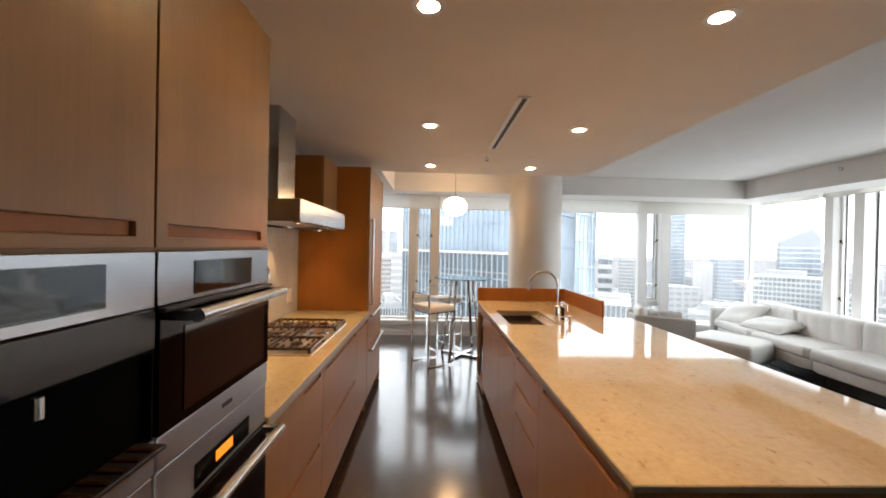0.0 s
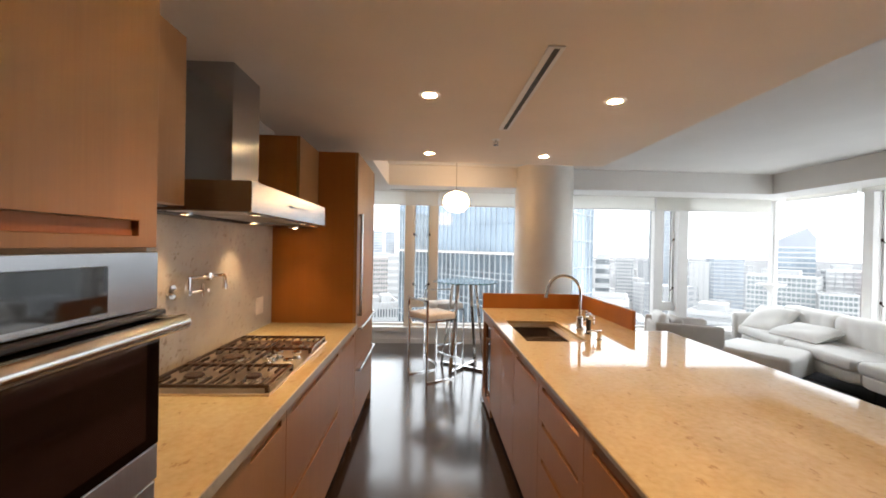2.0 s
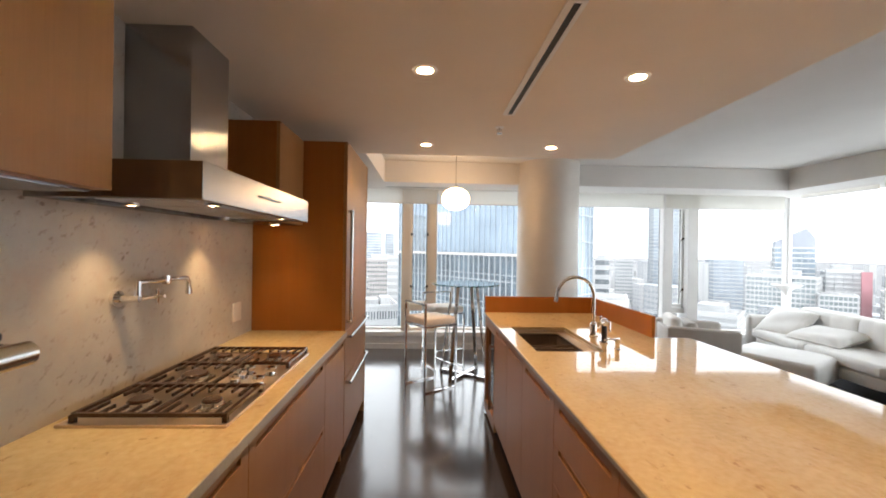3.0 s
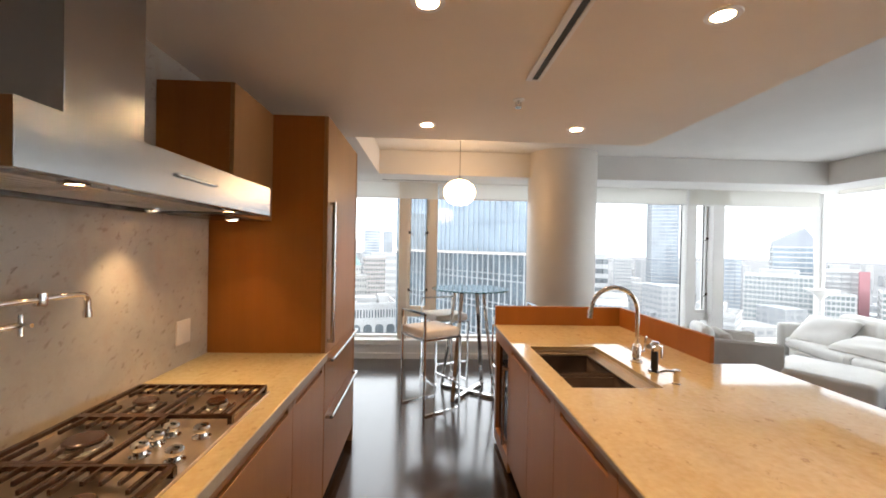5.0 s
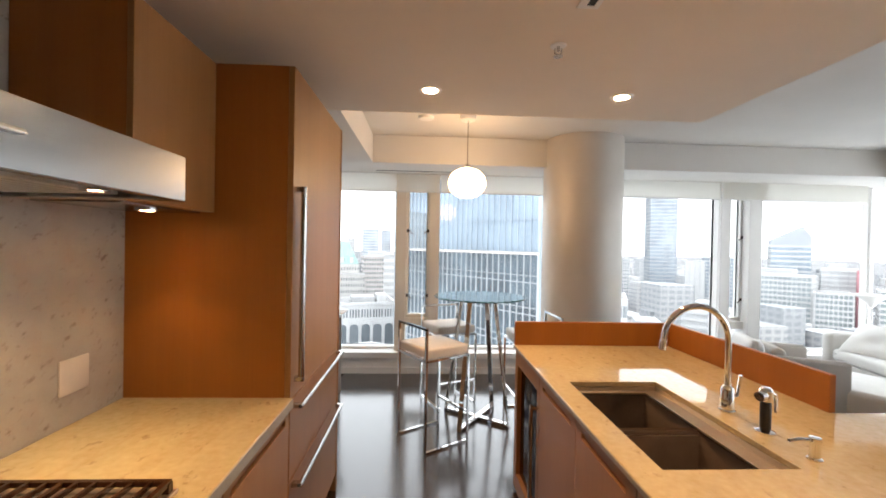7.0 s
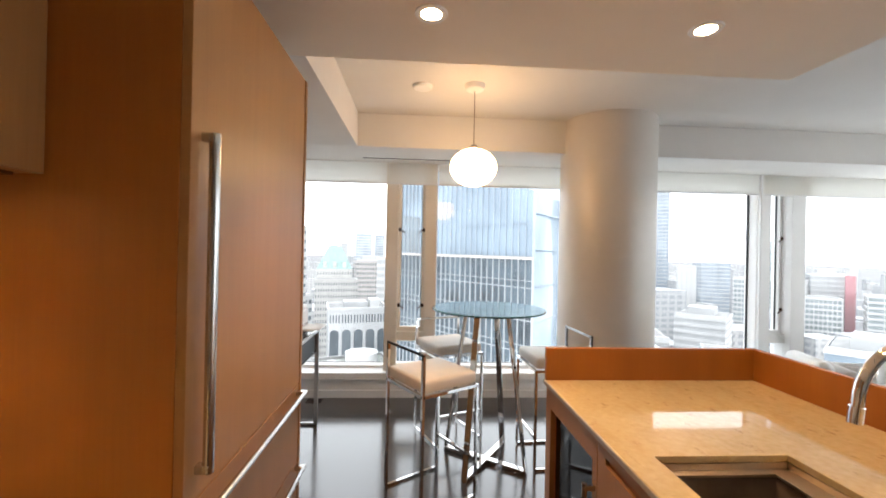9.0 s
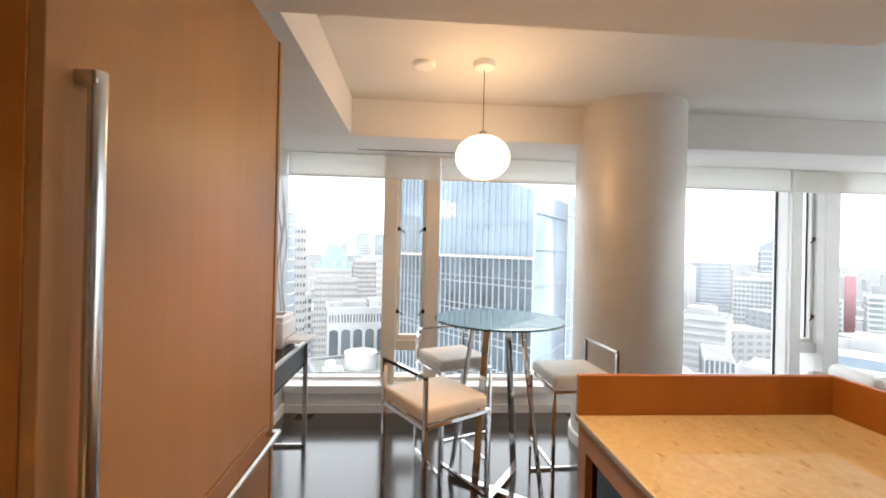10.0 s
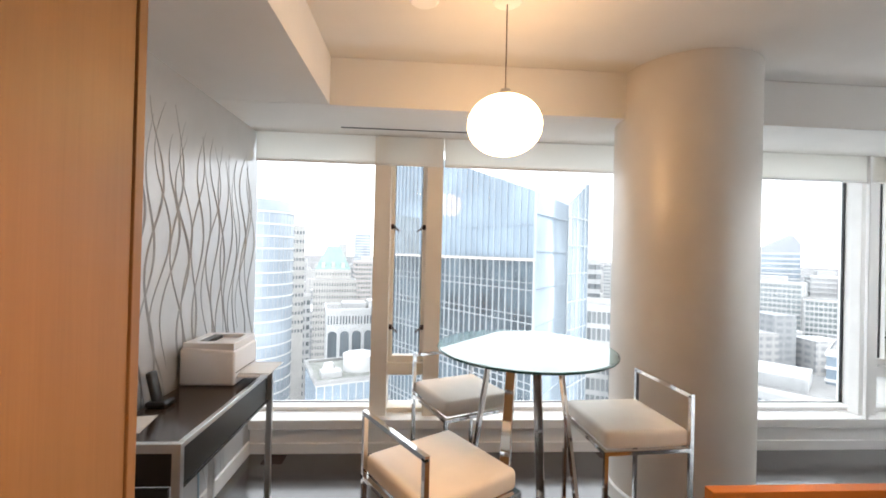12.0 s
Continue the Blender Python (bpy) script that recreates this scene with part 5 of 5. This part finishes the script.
structure("ground", box(-4500, 4500, 60, 4800, GROUND - 1, GROUND), C_GROUND, "city ground far below, haze put into its pale colour")


def polar(az, dist):
    return EYE.x + dist * math.sin(radians(az)), EYE.y + dist * math.cos(radians(az))


def building(label, az0, az1, dist, top_tan, mat, depth=18.0, turn=0.0, storey=3.2, slabs=True, slab_mat=None, slab_out=0.25, slab_h=0.9, fins=0, fin_mat=None,
             windows=0, win_size=(1.2, 1.7), show=34, roof=None, group="city towers", name="office_tower"):
    """A block at a bearing and distance, with storeys, mullions or windows on its three visible sides."""
    mid = (az0 + az1) / 2
    x, y = polar(mid, dist)
    wid = 2 * dist * math.tan(radians((az1 - az0) / 2))
    top = EYE.z + top_tan * dist
    b = thing(name, (0, 0, 0), label, "building", group)
    b.matrix_basis = pose(x, y, GROUND, 0, 0, -mid + turn)
    h = top - GROUND

    def bp(nm, bm, mt, lab="", par=None):
        return part(nm, bm, mt, par or b, lab, world_space=False)

    body = bp("wall", box(-wid / 2, wid / 2, 0, depth, 0, h), mat)
    count = min(show, int(h / storey))
    if slabs:
        first = None
        for i in range(count):
            z = h - i * storey
            if first is None:
                first = bp("floor_slab", box(-wid / 2 - slab_out, wid / 2 + slab_out, -slab_out, depth + slab_out, -slab_h, 0), slab_mat or C_WHITE)
                first.location.z = z
                continue
            o = new("floor_slab", first.data)
            o.parent = b
            o.location.z = z
    if fins:
        me = None
        lowz = h - count * storey
        for i in range(fins + 1):
            u = -wid / 2 + wid * i / fins
            if me is None:
                f0 = bp("mullion", box(-0.14, 0.14, -slab_out - 0.12, 0.0, lowz, h), fin_mat or C_LINE)
                me = f0.data
                f0.location.x = u
                continue
            o = new("mullion", me)
            o.parent = b
            o.location.x = u
        for s in (-1, 1):
            k = max(2, int(depth / (wid / fins)))
            for i in range(1, k + 1):
                o = new("mullion", me)
                o.parent = b
                o.rotation_euler.z = radians(90 * s)
                o.location = (s * wid / 2, depth * i / k, 0)
    if windows:
        me = None
        rows_ = min(count, 12)
        for i in range(rows_):
            for j in range(windows):
                u = -wid / 2 + wid * (j + 0.5) / windows
                z = h - (i + 0.75) * storey
                if me is None:
                    w0 = bp("window", box(-win_size[0] / 2, win_size[0] / 2, -0.06, 0.02, -win_size[1] / 2, win_size[1] / 2), C_WIN)
                    me = w0.data
                    w0.location = (u, 0, z)
                    continue
                o = new("window", me)
                o.parent = b
                o.location = (u, 0, z)
        k = max(2, int(depth / (wid / windows)))
        for s in (-1, 1):
            for i in range(min(rows_, 8)):
                for j in range(k):
                    o = new("window", me)
                    o.parent = b
                    o.rotation_euler.z = radians(90 * s)
                    o.location = (s * wid / 2, depth * (j + 0.5) / k, h - (i + 0.75) * storey)
    if roof not in ("hip", "wedge"):
        bp("flat_roof", box(-wid / 2 + 0.5, wid / 2 - 0.5, 0.5, depth - 0.5, h - 0.3, h + 0.12), C_ROOF)
    if roof == "plant":
        bp("roof_plant", box(-wid * 0.3, wid * 0.25, depth * 0.2, depth * 0.7, h, h + 3.5), C_GREY)
        bp("parapet", box(-wid / 2, wid / 2, -0.2, 0.3, h, h + 1.0), C_WHITE)
    if roof == "wedge":
        bm = bmesh.new()
        v = [bm.verts.new(q) for q in ((-wid / 2, 0, h), (wid / 2, 0, h), (wid / 2, depth, h), (-wid / 2, depth, h), (-wid / 2, 0, h + wid * 0.18), (wid * 0.28, 0, h + wid * 0.62), (wid / 2, 0, h + wid * 0.30),
                                       (-wid / 2, depth, h + wid * 0.18), (wid * 0.28, depth, h + wid * 0.62), (wid / 2, depth, h + wid * 0.30))]
        for f in ((0, 1, 6, 5, 4), (3, 7, 8, 9, 2), (4, 5, 8, 7), (5, 6, 9, 8), (0, 4, 7, 3), (1, 2, 9, 6)):
            bm.faces.new([v[i] for i in f])
        bp("wedge_roof", bm, C_SLATE, "slanted dark crown")
    if roof == "hip":
        bm = bmesh.new()
        e, q = wid * 0.5, wid * 0.68
        v = [bm.verts.new(c) for c in ((-e, 0, h), (e, 0, h), (e, depth, h), (-e, depth, h), (-e * 0.34, depth * 0.4, h + q), (e * 0.34, depth * 0.4, h + q), (e * 0.34, depth * 0.6, h + q), (-e * 0.34, depth * 0.6, h + q))]
        for f in ((0, 1, 5, 4), (1, 2, 6, 5), (2, 3, 7, 6), (3, 0, 4, 7), (4, 5, 6, 7), (0, 3, 2, 1)):
            bm.faces.new([v[i] for i in f])
        bp("roof", bm, C_COPPER, "steep green copper roof")
        for k in (-0.55, 0.0, 0.55):
            bp("dormer", box(e * k - e * 0.10, e * k + e * 0.10, depth * 0.02, depth * 0.3, h, h + q * 0.30), C_HOTEL)
        bp("spire", lathe([(e * 0.05, 0), (e * 0.02, q * 0.16), (0.0, q * 0.24)], (0, depth * 0.5, h + q), 8), C_COPPER)
    return b




def round_tower(label, az, dist, radius, top_tan, storey=3.2, count=34, fins=44):
    """A drum-shaped glass tower with a band at each storey and slim upright bars."""
    x, y = polar(az, dist)
    h = EYE.z + top_tan * dist - GROUND
    b = thing("office_tower", (0, 0, 0), label, "building", "city towers")
    b.matrix_basis = pose(x, y, GROUND)
    part("wall", lathe([(radius, 0), (radius, h - 3.2), (radius * 0.93, h)], (0, 0, 0), 72), T_BLUE, b, world_space=False)
    band = part("floor_band", lathe([(radius, -0.3), (radius + 0.14, -0.3), (radius + 0.14, 0.12), (radius, 0.12)], (0, 0, 0), 72, caps=False), C_WHITE, b, world_space=False)
    band.location.z = h - storey
    bar_ = part("mullion", box(-0.07, 0.07, -radius - 0.08, -radius + 0.05, h - count * storey, h - storey), C_LINE, b, world_space=False)
    for i in range(2, count):
        o = new("floor_band", band.data)
        o.parent = b
        o.location.z = h - i * storey
    for i in range(1, fins):
        o = new("mullion", bar_.data)
        o.parent = b
        o.rotation_euler.z = 2 * math.pi * i / fins


round_tower("rounded pale blue glass office tower with white floor bands", -21.2, 125, 10.4, 0.10)
building("beige punched-window office block", -16.6, -15.0, 150, 0.050, C_HOTEL, 22, 12, 3.1, slabs=False, windows=4, win_size=(0.6, 1.1))
building("historic stone hotel with a steep green copper roof", -13.7, -9.0, 230, -0.050, C_HOTEL, 18, 0, 3.3, slabs=False, windows=13, win_size=(0.55, 1.6), roof="hip", name="historic_hotel")
building("lower stone wing of the historic hotel", -13.9, -8.2, 222, -0.075, C_HOTEL, 14, 0, 3.3, slabs=False, windows=17, win_size=(0.55, 1.6), name="historic_hotel")
# The air is clear; far towers carry their haze as pale colour.
building("far grey-blue high-rise, haze put into its colour", -8.6, -6.4, 520, 0.036, T_BLUE, 20, 0, 3.4, fins=4)
building("far grey-blue high-rise, haze put into its colour", -6.0, -4.7, 560, 0.034, T_BLUE, 20, 0, 3.4, fins=3)
building("far high-rise, haze put into its pale colour", -10.6, -9.6, 560, 0.012, C_GREY, 18, 0, 3.4)
building("brown brick office block with punched windows", -8.4, -4.2, 300, -0.030, C_BROWN, 20, 8, 3.3, slabs=False, windows=12, win_size=(1.1, 1.6), roof="plant")
building("white banded office block behind the arcade", -5.6, -2.2, 200, -0.02, C_GREY, 20, 0, 3.3, slab_h=1.4)
building("mid-rise grey office block", -20.5, -14.0, 170, -0.115, C_GREY, 22, 14, 3.3, slabs=False, windows=10, roof="plant")

# white arcade building with tall dark arches
ab = thing("arcade_building", (0, 0, 0), "white building with tall dark arched openings", "building", "city towers")
ax_, ay_ = polar(-8.0, 122)
ab.matrix_basis = pose(ax_, ay_, GROUND, 0, 0, 8 + 6)
AH = 1.53 - 0.150 * 122 - GROUND
part("wall", box(-8.6, 8.6, 0, 14, 0, AH), C_WHITE, ab, world_space=False)
part("parapet", plate(lambda u, v, w: (u, v, w), (-8.9, 8.9), (-0.3, 14.3), (AH, AH + 0.9), (-8.4, 8.4, 0.2, 13.8), AH + 0.2), C_WHITE, ab, world_space=False)
part("flat_roof", box(-8.39, 8.39, 0.21, 13.79, AH, AH + 0.26), C_ROOF, ab, world_space=False)
for i in range(5):
    u = -6.9 + 3.45 * i
    bm = bmesh.new()
    ring = [(u - 1.25, AH - 14), (u + 1.25, AH - 14)] + [(u + 1.25 * math.cos(radians(t)), AH - 6.6 + 1.0 * math.sin(radians(t))) for t in range(0, 181, 20)]
    f0, f1 = [bm.verts.new((a, -0.06, z)) for a, z in ring], [bm.verts.new((a, 0.05, z)) for a, z in ring]
    bm.faces.new(f0)
    bm.faces.new(f1[::-1])
    for k in range(len(ring)):
        bm.faces.new((f0[k], f0[(k + 1) % len(ring)], f1[(k + 1) % len(ring)], f1[k]))
    part("arched_window", bm, C_WIN, ab, "tall dark arched opening", world_space=False)
    part("pier", box(u + 1.45, u + 2.0, -0.35, 0.05, AH - 14, AH - 4.6), C_WHITE, ab, world_space=False)
    for j in range(4):
        part("window", box(u - 1.35 + j * 0.82, u - 0.95 + j * 0.82, -0.05, 0.02, AH - 3.6, AH - 1.2), C_WIN, ab, world_space=False)
part("roof_plant", box(-4, 3, 4, 10, AH, AH + 2.0), C_GREY, ab, world_space=False)
part("roof_plant", box(3.6, 6.5, 3, 8, AH, AH + 2.8), C_WHITE, ab, world_space=False)

# nearer roof terrace with a round white drum
rt = thing("roof_terrace_building", (0, 0, 0), "green-glass low building with a roof terrace and white drum", "building", "city towers")
ax_, ay_ = polar(-7.6, 82)
rt.matrix_basis = pose(ax_, ay_, GROUND, 0, 0, 7.6 + 14)
RH = 1.53 - 0.315 * 82 - GROUND
part("wall", box(-8, 9, 0, 16, 0, RH), T_PALE, rt, world_space=False)
part("roof_edge", plate(lambda u, v, w: (u, v, w), (-8.3, 9.3), (-0.3, 16.3), (RH, RH + 0.7), (-7.6, 8.6, 0.5, 15.5), RH + 0.1), C_ROOF, rt, world_space=False)
part("roof_deck", box(-7.5, 8.5, 0.6, 15.4, RH + 0.1, RH + 0.16), C_DECK, rt, "grey-green planted roof deck", world_space=False)
part("drum", lathe([(3.4, 0), (3.4, 3.0), (3.5, 3.0), (3.5, 3.4), (3.1, 3.4), (0, 3.0)], (2.0, 7.5, RH), 40), C_WHITE, rt, "white round roof drum", world_space=False)
part("dome", lathe([(1.3, 0.4), (1.25, 1.1), (0.9, 1.7), (0.0, 2.0)], (-4.2, 8.5, RH), 24), C_WHITE, rt, world_space=False)
part("roof_plant", box(-6.5, -2.5, 3.0, 6.0, RH + 0.1, RH + 1.3), C_GREY, rt, world_space=False)
for i in range(12):
    part("mullion", box(-8 + i * 1.5, -7.8 + i * 1.5, -0.2, 0, RH - 16, RH), C_GREY, rt, world_space=False)
for i in range(4):
    part("floor_band", box(-8.1, 9.1, -0.25, 0, RH - 0.3 - i * 4, RH + 0.3 - i * 4), C_GREY, rt, world_space=False)

# the large dark curtain-wall tower with a slanting roof
gt = thing("curtain_wall_tower", (16.9, 57.6, GROUND), "faceted glass office tower with a pale grid and slanting roof", "building", "city towers")
C0, L0, R0, Q0 = Vector((16.1, 58.2, 0)), Vector((-6.0, 88.0, 0)), Vector((25.3, 70.5, 0)), Vector((31.3, 76.5, 0))
K0 = Vector((20.0, 112.0, 0))


def prism(foot, tops, z0):
    bm = bmesh.new()
    lo = [bm.verts.new((q.x, q.y, z0)) for q in foot]
    hi = [bm.verts.new((q.x, q.y, t)) for q, t in zip(foot, tops)]
    k = len(foot)
    for i in range(k):
        bm.faces.new((lo[i], lo[(i + 1) % k], hi[(i + 1) % k], hi[i]))
    bm.faces.new(hi)
    return bm


# Dark and pale zones put the mirrored city and sky into the glass colour.
part("lower_wall", prism((C0, L0, K0, Q0, R0), (0.6,) * 5, GROUND), T_DARK, gt, "curtain wall with the dark mirrored city in its colour")
part("upper_wall", prism((C0, L0, K0, Q0, R0), (10.0, 24.0, 22.0, 14.5, 9.75), 0.6), T_PALE, gt, "curtain wall with the mirrored sky in its pale colour")


def face_grid(a, b, ta, tb, cols, storey, mat, low, parent, t=0.09, bars=True, skin=None):
    """Mullions and floor lines standing proud on one face from a to b."""
    d = (b - a)
    ln = d.length
    d = d / ln
    nrm = Vector((d.y, -d.x, 0))
    if nrm.dot(Vector((0, -1, 0))) < 0 and nrm.dot(-a) < 0:
        nrm = -nrm

    def beam(p, q, w, up):
        bm = bmesh.new()
        ax2 = (q - p).normalized().cross(nrm)
        vs = [bm.verts.new(r + ax2 * w * i + nrm * o) for r in (p, q) for i, o in ((-1, 0.0), (1, 0.0), (1, 0.22), (-1, 0.22))]
        for f in ((0, 1, 5, 4), (1, 2, 6, 5), (2, 3, 7, 6), (3, 0, 4, 7), (0, 3, 2, 1), (4, 5, 6, 7)):
            bm.faces.new([vs[i] for i in f])
        return bm

    if skin:
        bm = bmesh.new()
        e = nrm * 0.05
        vs = [bm.verts.new(q) for q in (a + e + Vector((0, 0, low)), b + e + Vector((0, 0, low)), b + e + Vector((0, 0, tb)), a + e + Vector((0, 0, ta)))]
        bm.faces.new(vs)
        ob = part("glass_face", bm, skin, parent)
        ob.modifiers.new("thick", "SOLIDIFY").thickness = 0.04
    for i in range(cols + 1):
        q = a + d * ln * i / cols
        part("mullion", beam(q + Vector((0, 0, low)), q + Vector((0, 0, ta + (tb - ta) * i / cols)), t * (1.0 if i % 2 == 0 else 0.6), 0), mat, parent)
    z = low
    while z < min(ta, tb):
        part("floor_line", beam(a + Vector((0, 0, z)), b + Vector((0, 0, z)), t * 0.9, 0), mat, parent)
        z += storey
    return nrm


face_grid(L0, C0, 0.6, 0.6, 30, 4.6, C_LINE, -45.0, gt, 0.055)
face_grid(L0, C0, 0.3, 0.3, 1, 4.6, C_LINE, -44.0, gt, 0.04)
face_grid(L0, C0, 24.0, 10.0, 30, 4.6, T_BLUE, 0.9, gt, 0.04)
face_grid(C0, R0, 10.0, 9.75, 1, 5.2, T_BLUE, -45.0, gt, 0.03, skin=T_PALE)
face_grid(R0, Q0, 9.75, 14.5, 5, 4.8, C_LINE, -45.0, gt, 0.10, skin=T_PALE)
along = C0 - L0
out = Vector((along.y, -along.x, 0)).normalized()
out = out if out.y < 0 else -out
bay = [L0 - along * 0.002 + out * 0.1, L0 + along * 0.30 + out * 0.1, L0 + along * 0.30 - out * 0.3, L0 - along * 0.002 - out * 0.3]
part("dark_bay", prism(bay, (9.0, 7.5, 7.5, 9.0), 0.55), T_DARK, gt, "end bay with a dark reflection in its colour")
part("ledge", flat_bar((L0.x - 0.2, L0.y - 0.3, 0.6), (C0.x - 0.2, C0.y - 0.3, 0.6), 0.35, 0.5, (0, 0, 1)), C_BEIGE, gt, "pale ledge between two glass zones")

building("grey office block with dark windows", 23.2, 24.8, 150, -0.012, C_GREY, 18, 0, 3.3, slabs=False, windows=5)
building("low white concrete block with tall windows", 22.0, 27.5, 105, -0.115, C_WHITE, 18, 0, 4.0, slabs=False, windows=9, win_size=(0.9, 2.8))
building("tall glass tower, haze put into its pale blue colour", 29.7, 32.7, 460, 0.155, T_BLUE, 28, 12, 3.6, slab_h=0.5, fins=8, show=60)
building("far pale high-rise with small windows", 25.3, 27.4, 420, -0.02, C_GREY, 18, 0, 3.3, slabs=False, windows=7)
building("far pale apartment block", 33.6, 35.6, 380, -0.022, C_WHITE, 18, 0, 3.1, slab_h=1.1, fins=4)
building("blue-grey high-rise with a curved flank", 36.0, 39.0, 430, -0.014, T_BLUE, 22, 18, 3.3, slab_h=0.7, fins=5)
building("far tower under a slanted dark crown", 41.7, 45.0, 360, 0.012, T_PALE, 24, 6, 3.4, fins=6, roof="wedge")
building("white apartment tower with stacked balconies", 39.2, 45.1, 320, -0.044, T_GREEN, 26, -8, 3.0, slab_h=0.95, slab_out=0.5, fins=15, fin_mat=C_WHITE, show=30, roof="plant", name="apartment_tower")
building("white apartment tower with stacked balconies", 45.4, 48.2, 310, -0.072, T_GREEN, 18, 6, 3.0, slab_h=1.0, slab_out=0.6, fins=8, fin_mat=C_WHITE, name="apartment_tower")
building("apartment tower with a red flank", 45.8, 48.5, 345, -0.030, C_GREY, 20, 8, 3.0, slab_h=1.0, slab_out=0.4, fins=4, roof="plant", name="apartment_tower")
building("red-clad slab of the apartment tower", 48.4, 49.15, 340, -0.030, C_RED, 2.5, 8, 3.0, slabs=False, name="apartment_tower")
building("white apartment tower with stacked balconies", 50.0, 54.2, 320, -0.062, T_GREEN, 18, 6, 3.0, slab_h=1.1, slab_out=0.6, fins=4, fin_mat=C_WHITE, name="apartment_tower")
building("white apartment slab with long balconies", 55.5, 62.0, 200, -0.02, T_GREEN, 18, 6, 3.0, slab_h=1.1, slab_out=0.6, fins=6, fin_mat=C_WHITE, name="apartment_tower")
building("blue glass apartment tower with white bands", 64.0, 70.0, 160, 0.06, T_BLUE, 18, 6, 3.2, slab_h=0.8, fins=6, name="apartment_tower")
building("white apartment tower with deep balconies", 73.0, 80.0, 150, 0.02, T_GREEN, 18, 6, 3.0, slab_h=1.1, slab_out=0.6, fins=6, fin_mat=C_WHITE, name="apartment_tower")
building("white terraced mid-rise with flat roof", 27.6, 33.0, 170, -0.185, C_GREY, 26, 10, 3.2, slab_h=1.3, show=14, roof="plant")
building("white terraced mid-rise with flat roof", 33.4, 38.6, 210, -0.128, C_GREY, 26, -8, 3.2, slab_h=1.3, show=14, roof="plant")
building("dark glass mid-rise with a sloping forecourt", 36.6, 39.6, 118, -0.215, T_DARK, 22, 4, 3.4, slabs=False, fins=6, show=12)
building("pale grey flat-roofed hall with small windows", 27.0, 37.0, 100, -0.262, C_GREY, 26, 20, 3.4, slabs=False, windows=9, win_size=(1.3, 1.6), show=8, roof="plant")
building("grey flat-roofed hall beside the towers", 38.0, 48.0, 130, -0.255, C_GREY, 30, -6, 3.4, slabs=False, windows=10, win_size=(1.5, 1.6), show=8, roof="plant")
building("pale blue low hall with glass front", 47.0, 56.0, 150, -0.165, T_PALE, 30, 0, 3.4, slab_h=0.8, show=6, roof="plant")

# farther roofs, beyond counting
rnd = random.Random(11)
bm = bmesh.new()
for i in range(900):
    az, dist = rnd.uniform(-34, 84), 240 + 1500 * rnd.random() ** 1.5
    x, y = polar(az, dist)
    w, d_, h = rnd.uniform(8, 24), rnd.uniform(8, 24), rnd.uniform(12, 50) * (1.5 if rnd.random() < 0.12 else 1)
    h = min(h, 82 - 0.045 * dist if dist < 500 else 72)
    box(x - w / 2, x + w / 2, y, y + d_, GROUND, GROUND + h, bm)
tagged(part("far_city_blocks", bm, C_FAR), "city blocks reaching to the horizon, haze put into their pale colour", "city", kind="stuff")

# ---------------------------------------------------------------- floor boards, laid along the room
BW, BL = 0.145, 2.2
floor_ob = bpy.data.objects["floor"]
bm = box(0.0001, BW - 0.0001, 0.0001, BL - 0.0001, -0.0118, 0.0)
bmesh.ops.bevel(bm, geom=[ed for ed in bm.edges if all(v.co.z > -0.005 for v in ed.verts)], offset=0.00025, segments=1, affect="EDGES")
first = part("floor_board", bm, BOARDS, floor_ob, world_space=False)
board = first.data
rnd = random.Random(3)
rest = bmesh.new()
for i in range(48):
    x = -1.14 + i * BW
    y = -3.2 - rnd.uniform(0, BL)
    while y < 6.60:
        near = x < 1.9 or y > 2.0
        if y + BL > 6.84:
            end = part("floor_board", box(0.0001, BW - 0.0001, 0.0001, 6.84 - y, -0.0118, 0.0), BOARDS, floor_ob, world_space=False)
            end.location = (x, y, 0.0)
        elif i == 0 and y < -3.1:
            first.location = (x, y, 0.0)
        elif near:
            o = new("floor_board", board)
            o.parent = floor_ob
            o.location = (x, y, 0.0)
        elif not near:
            box(x + 0.0008, x + BW - 0.0008, y + 0.0008, y + BL - 0.0008, -0.0118, 0.0, rest)
        y += BL
tagged(part("floor_boards_far", rest, BOARDS, floor_ob), "dark espresso floor boards", kind="stuff")
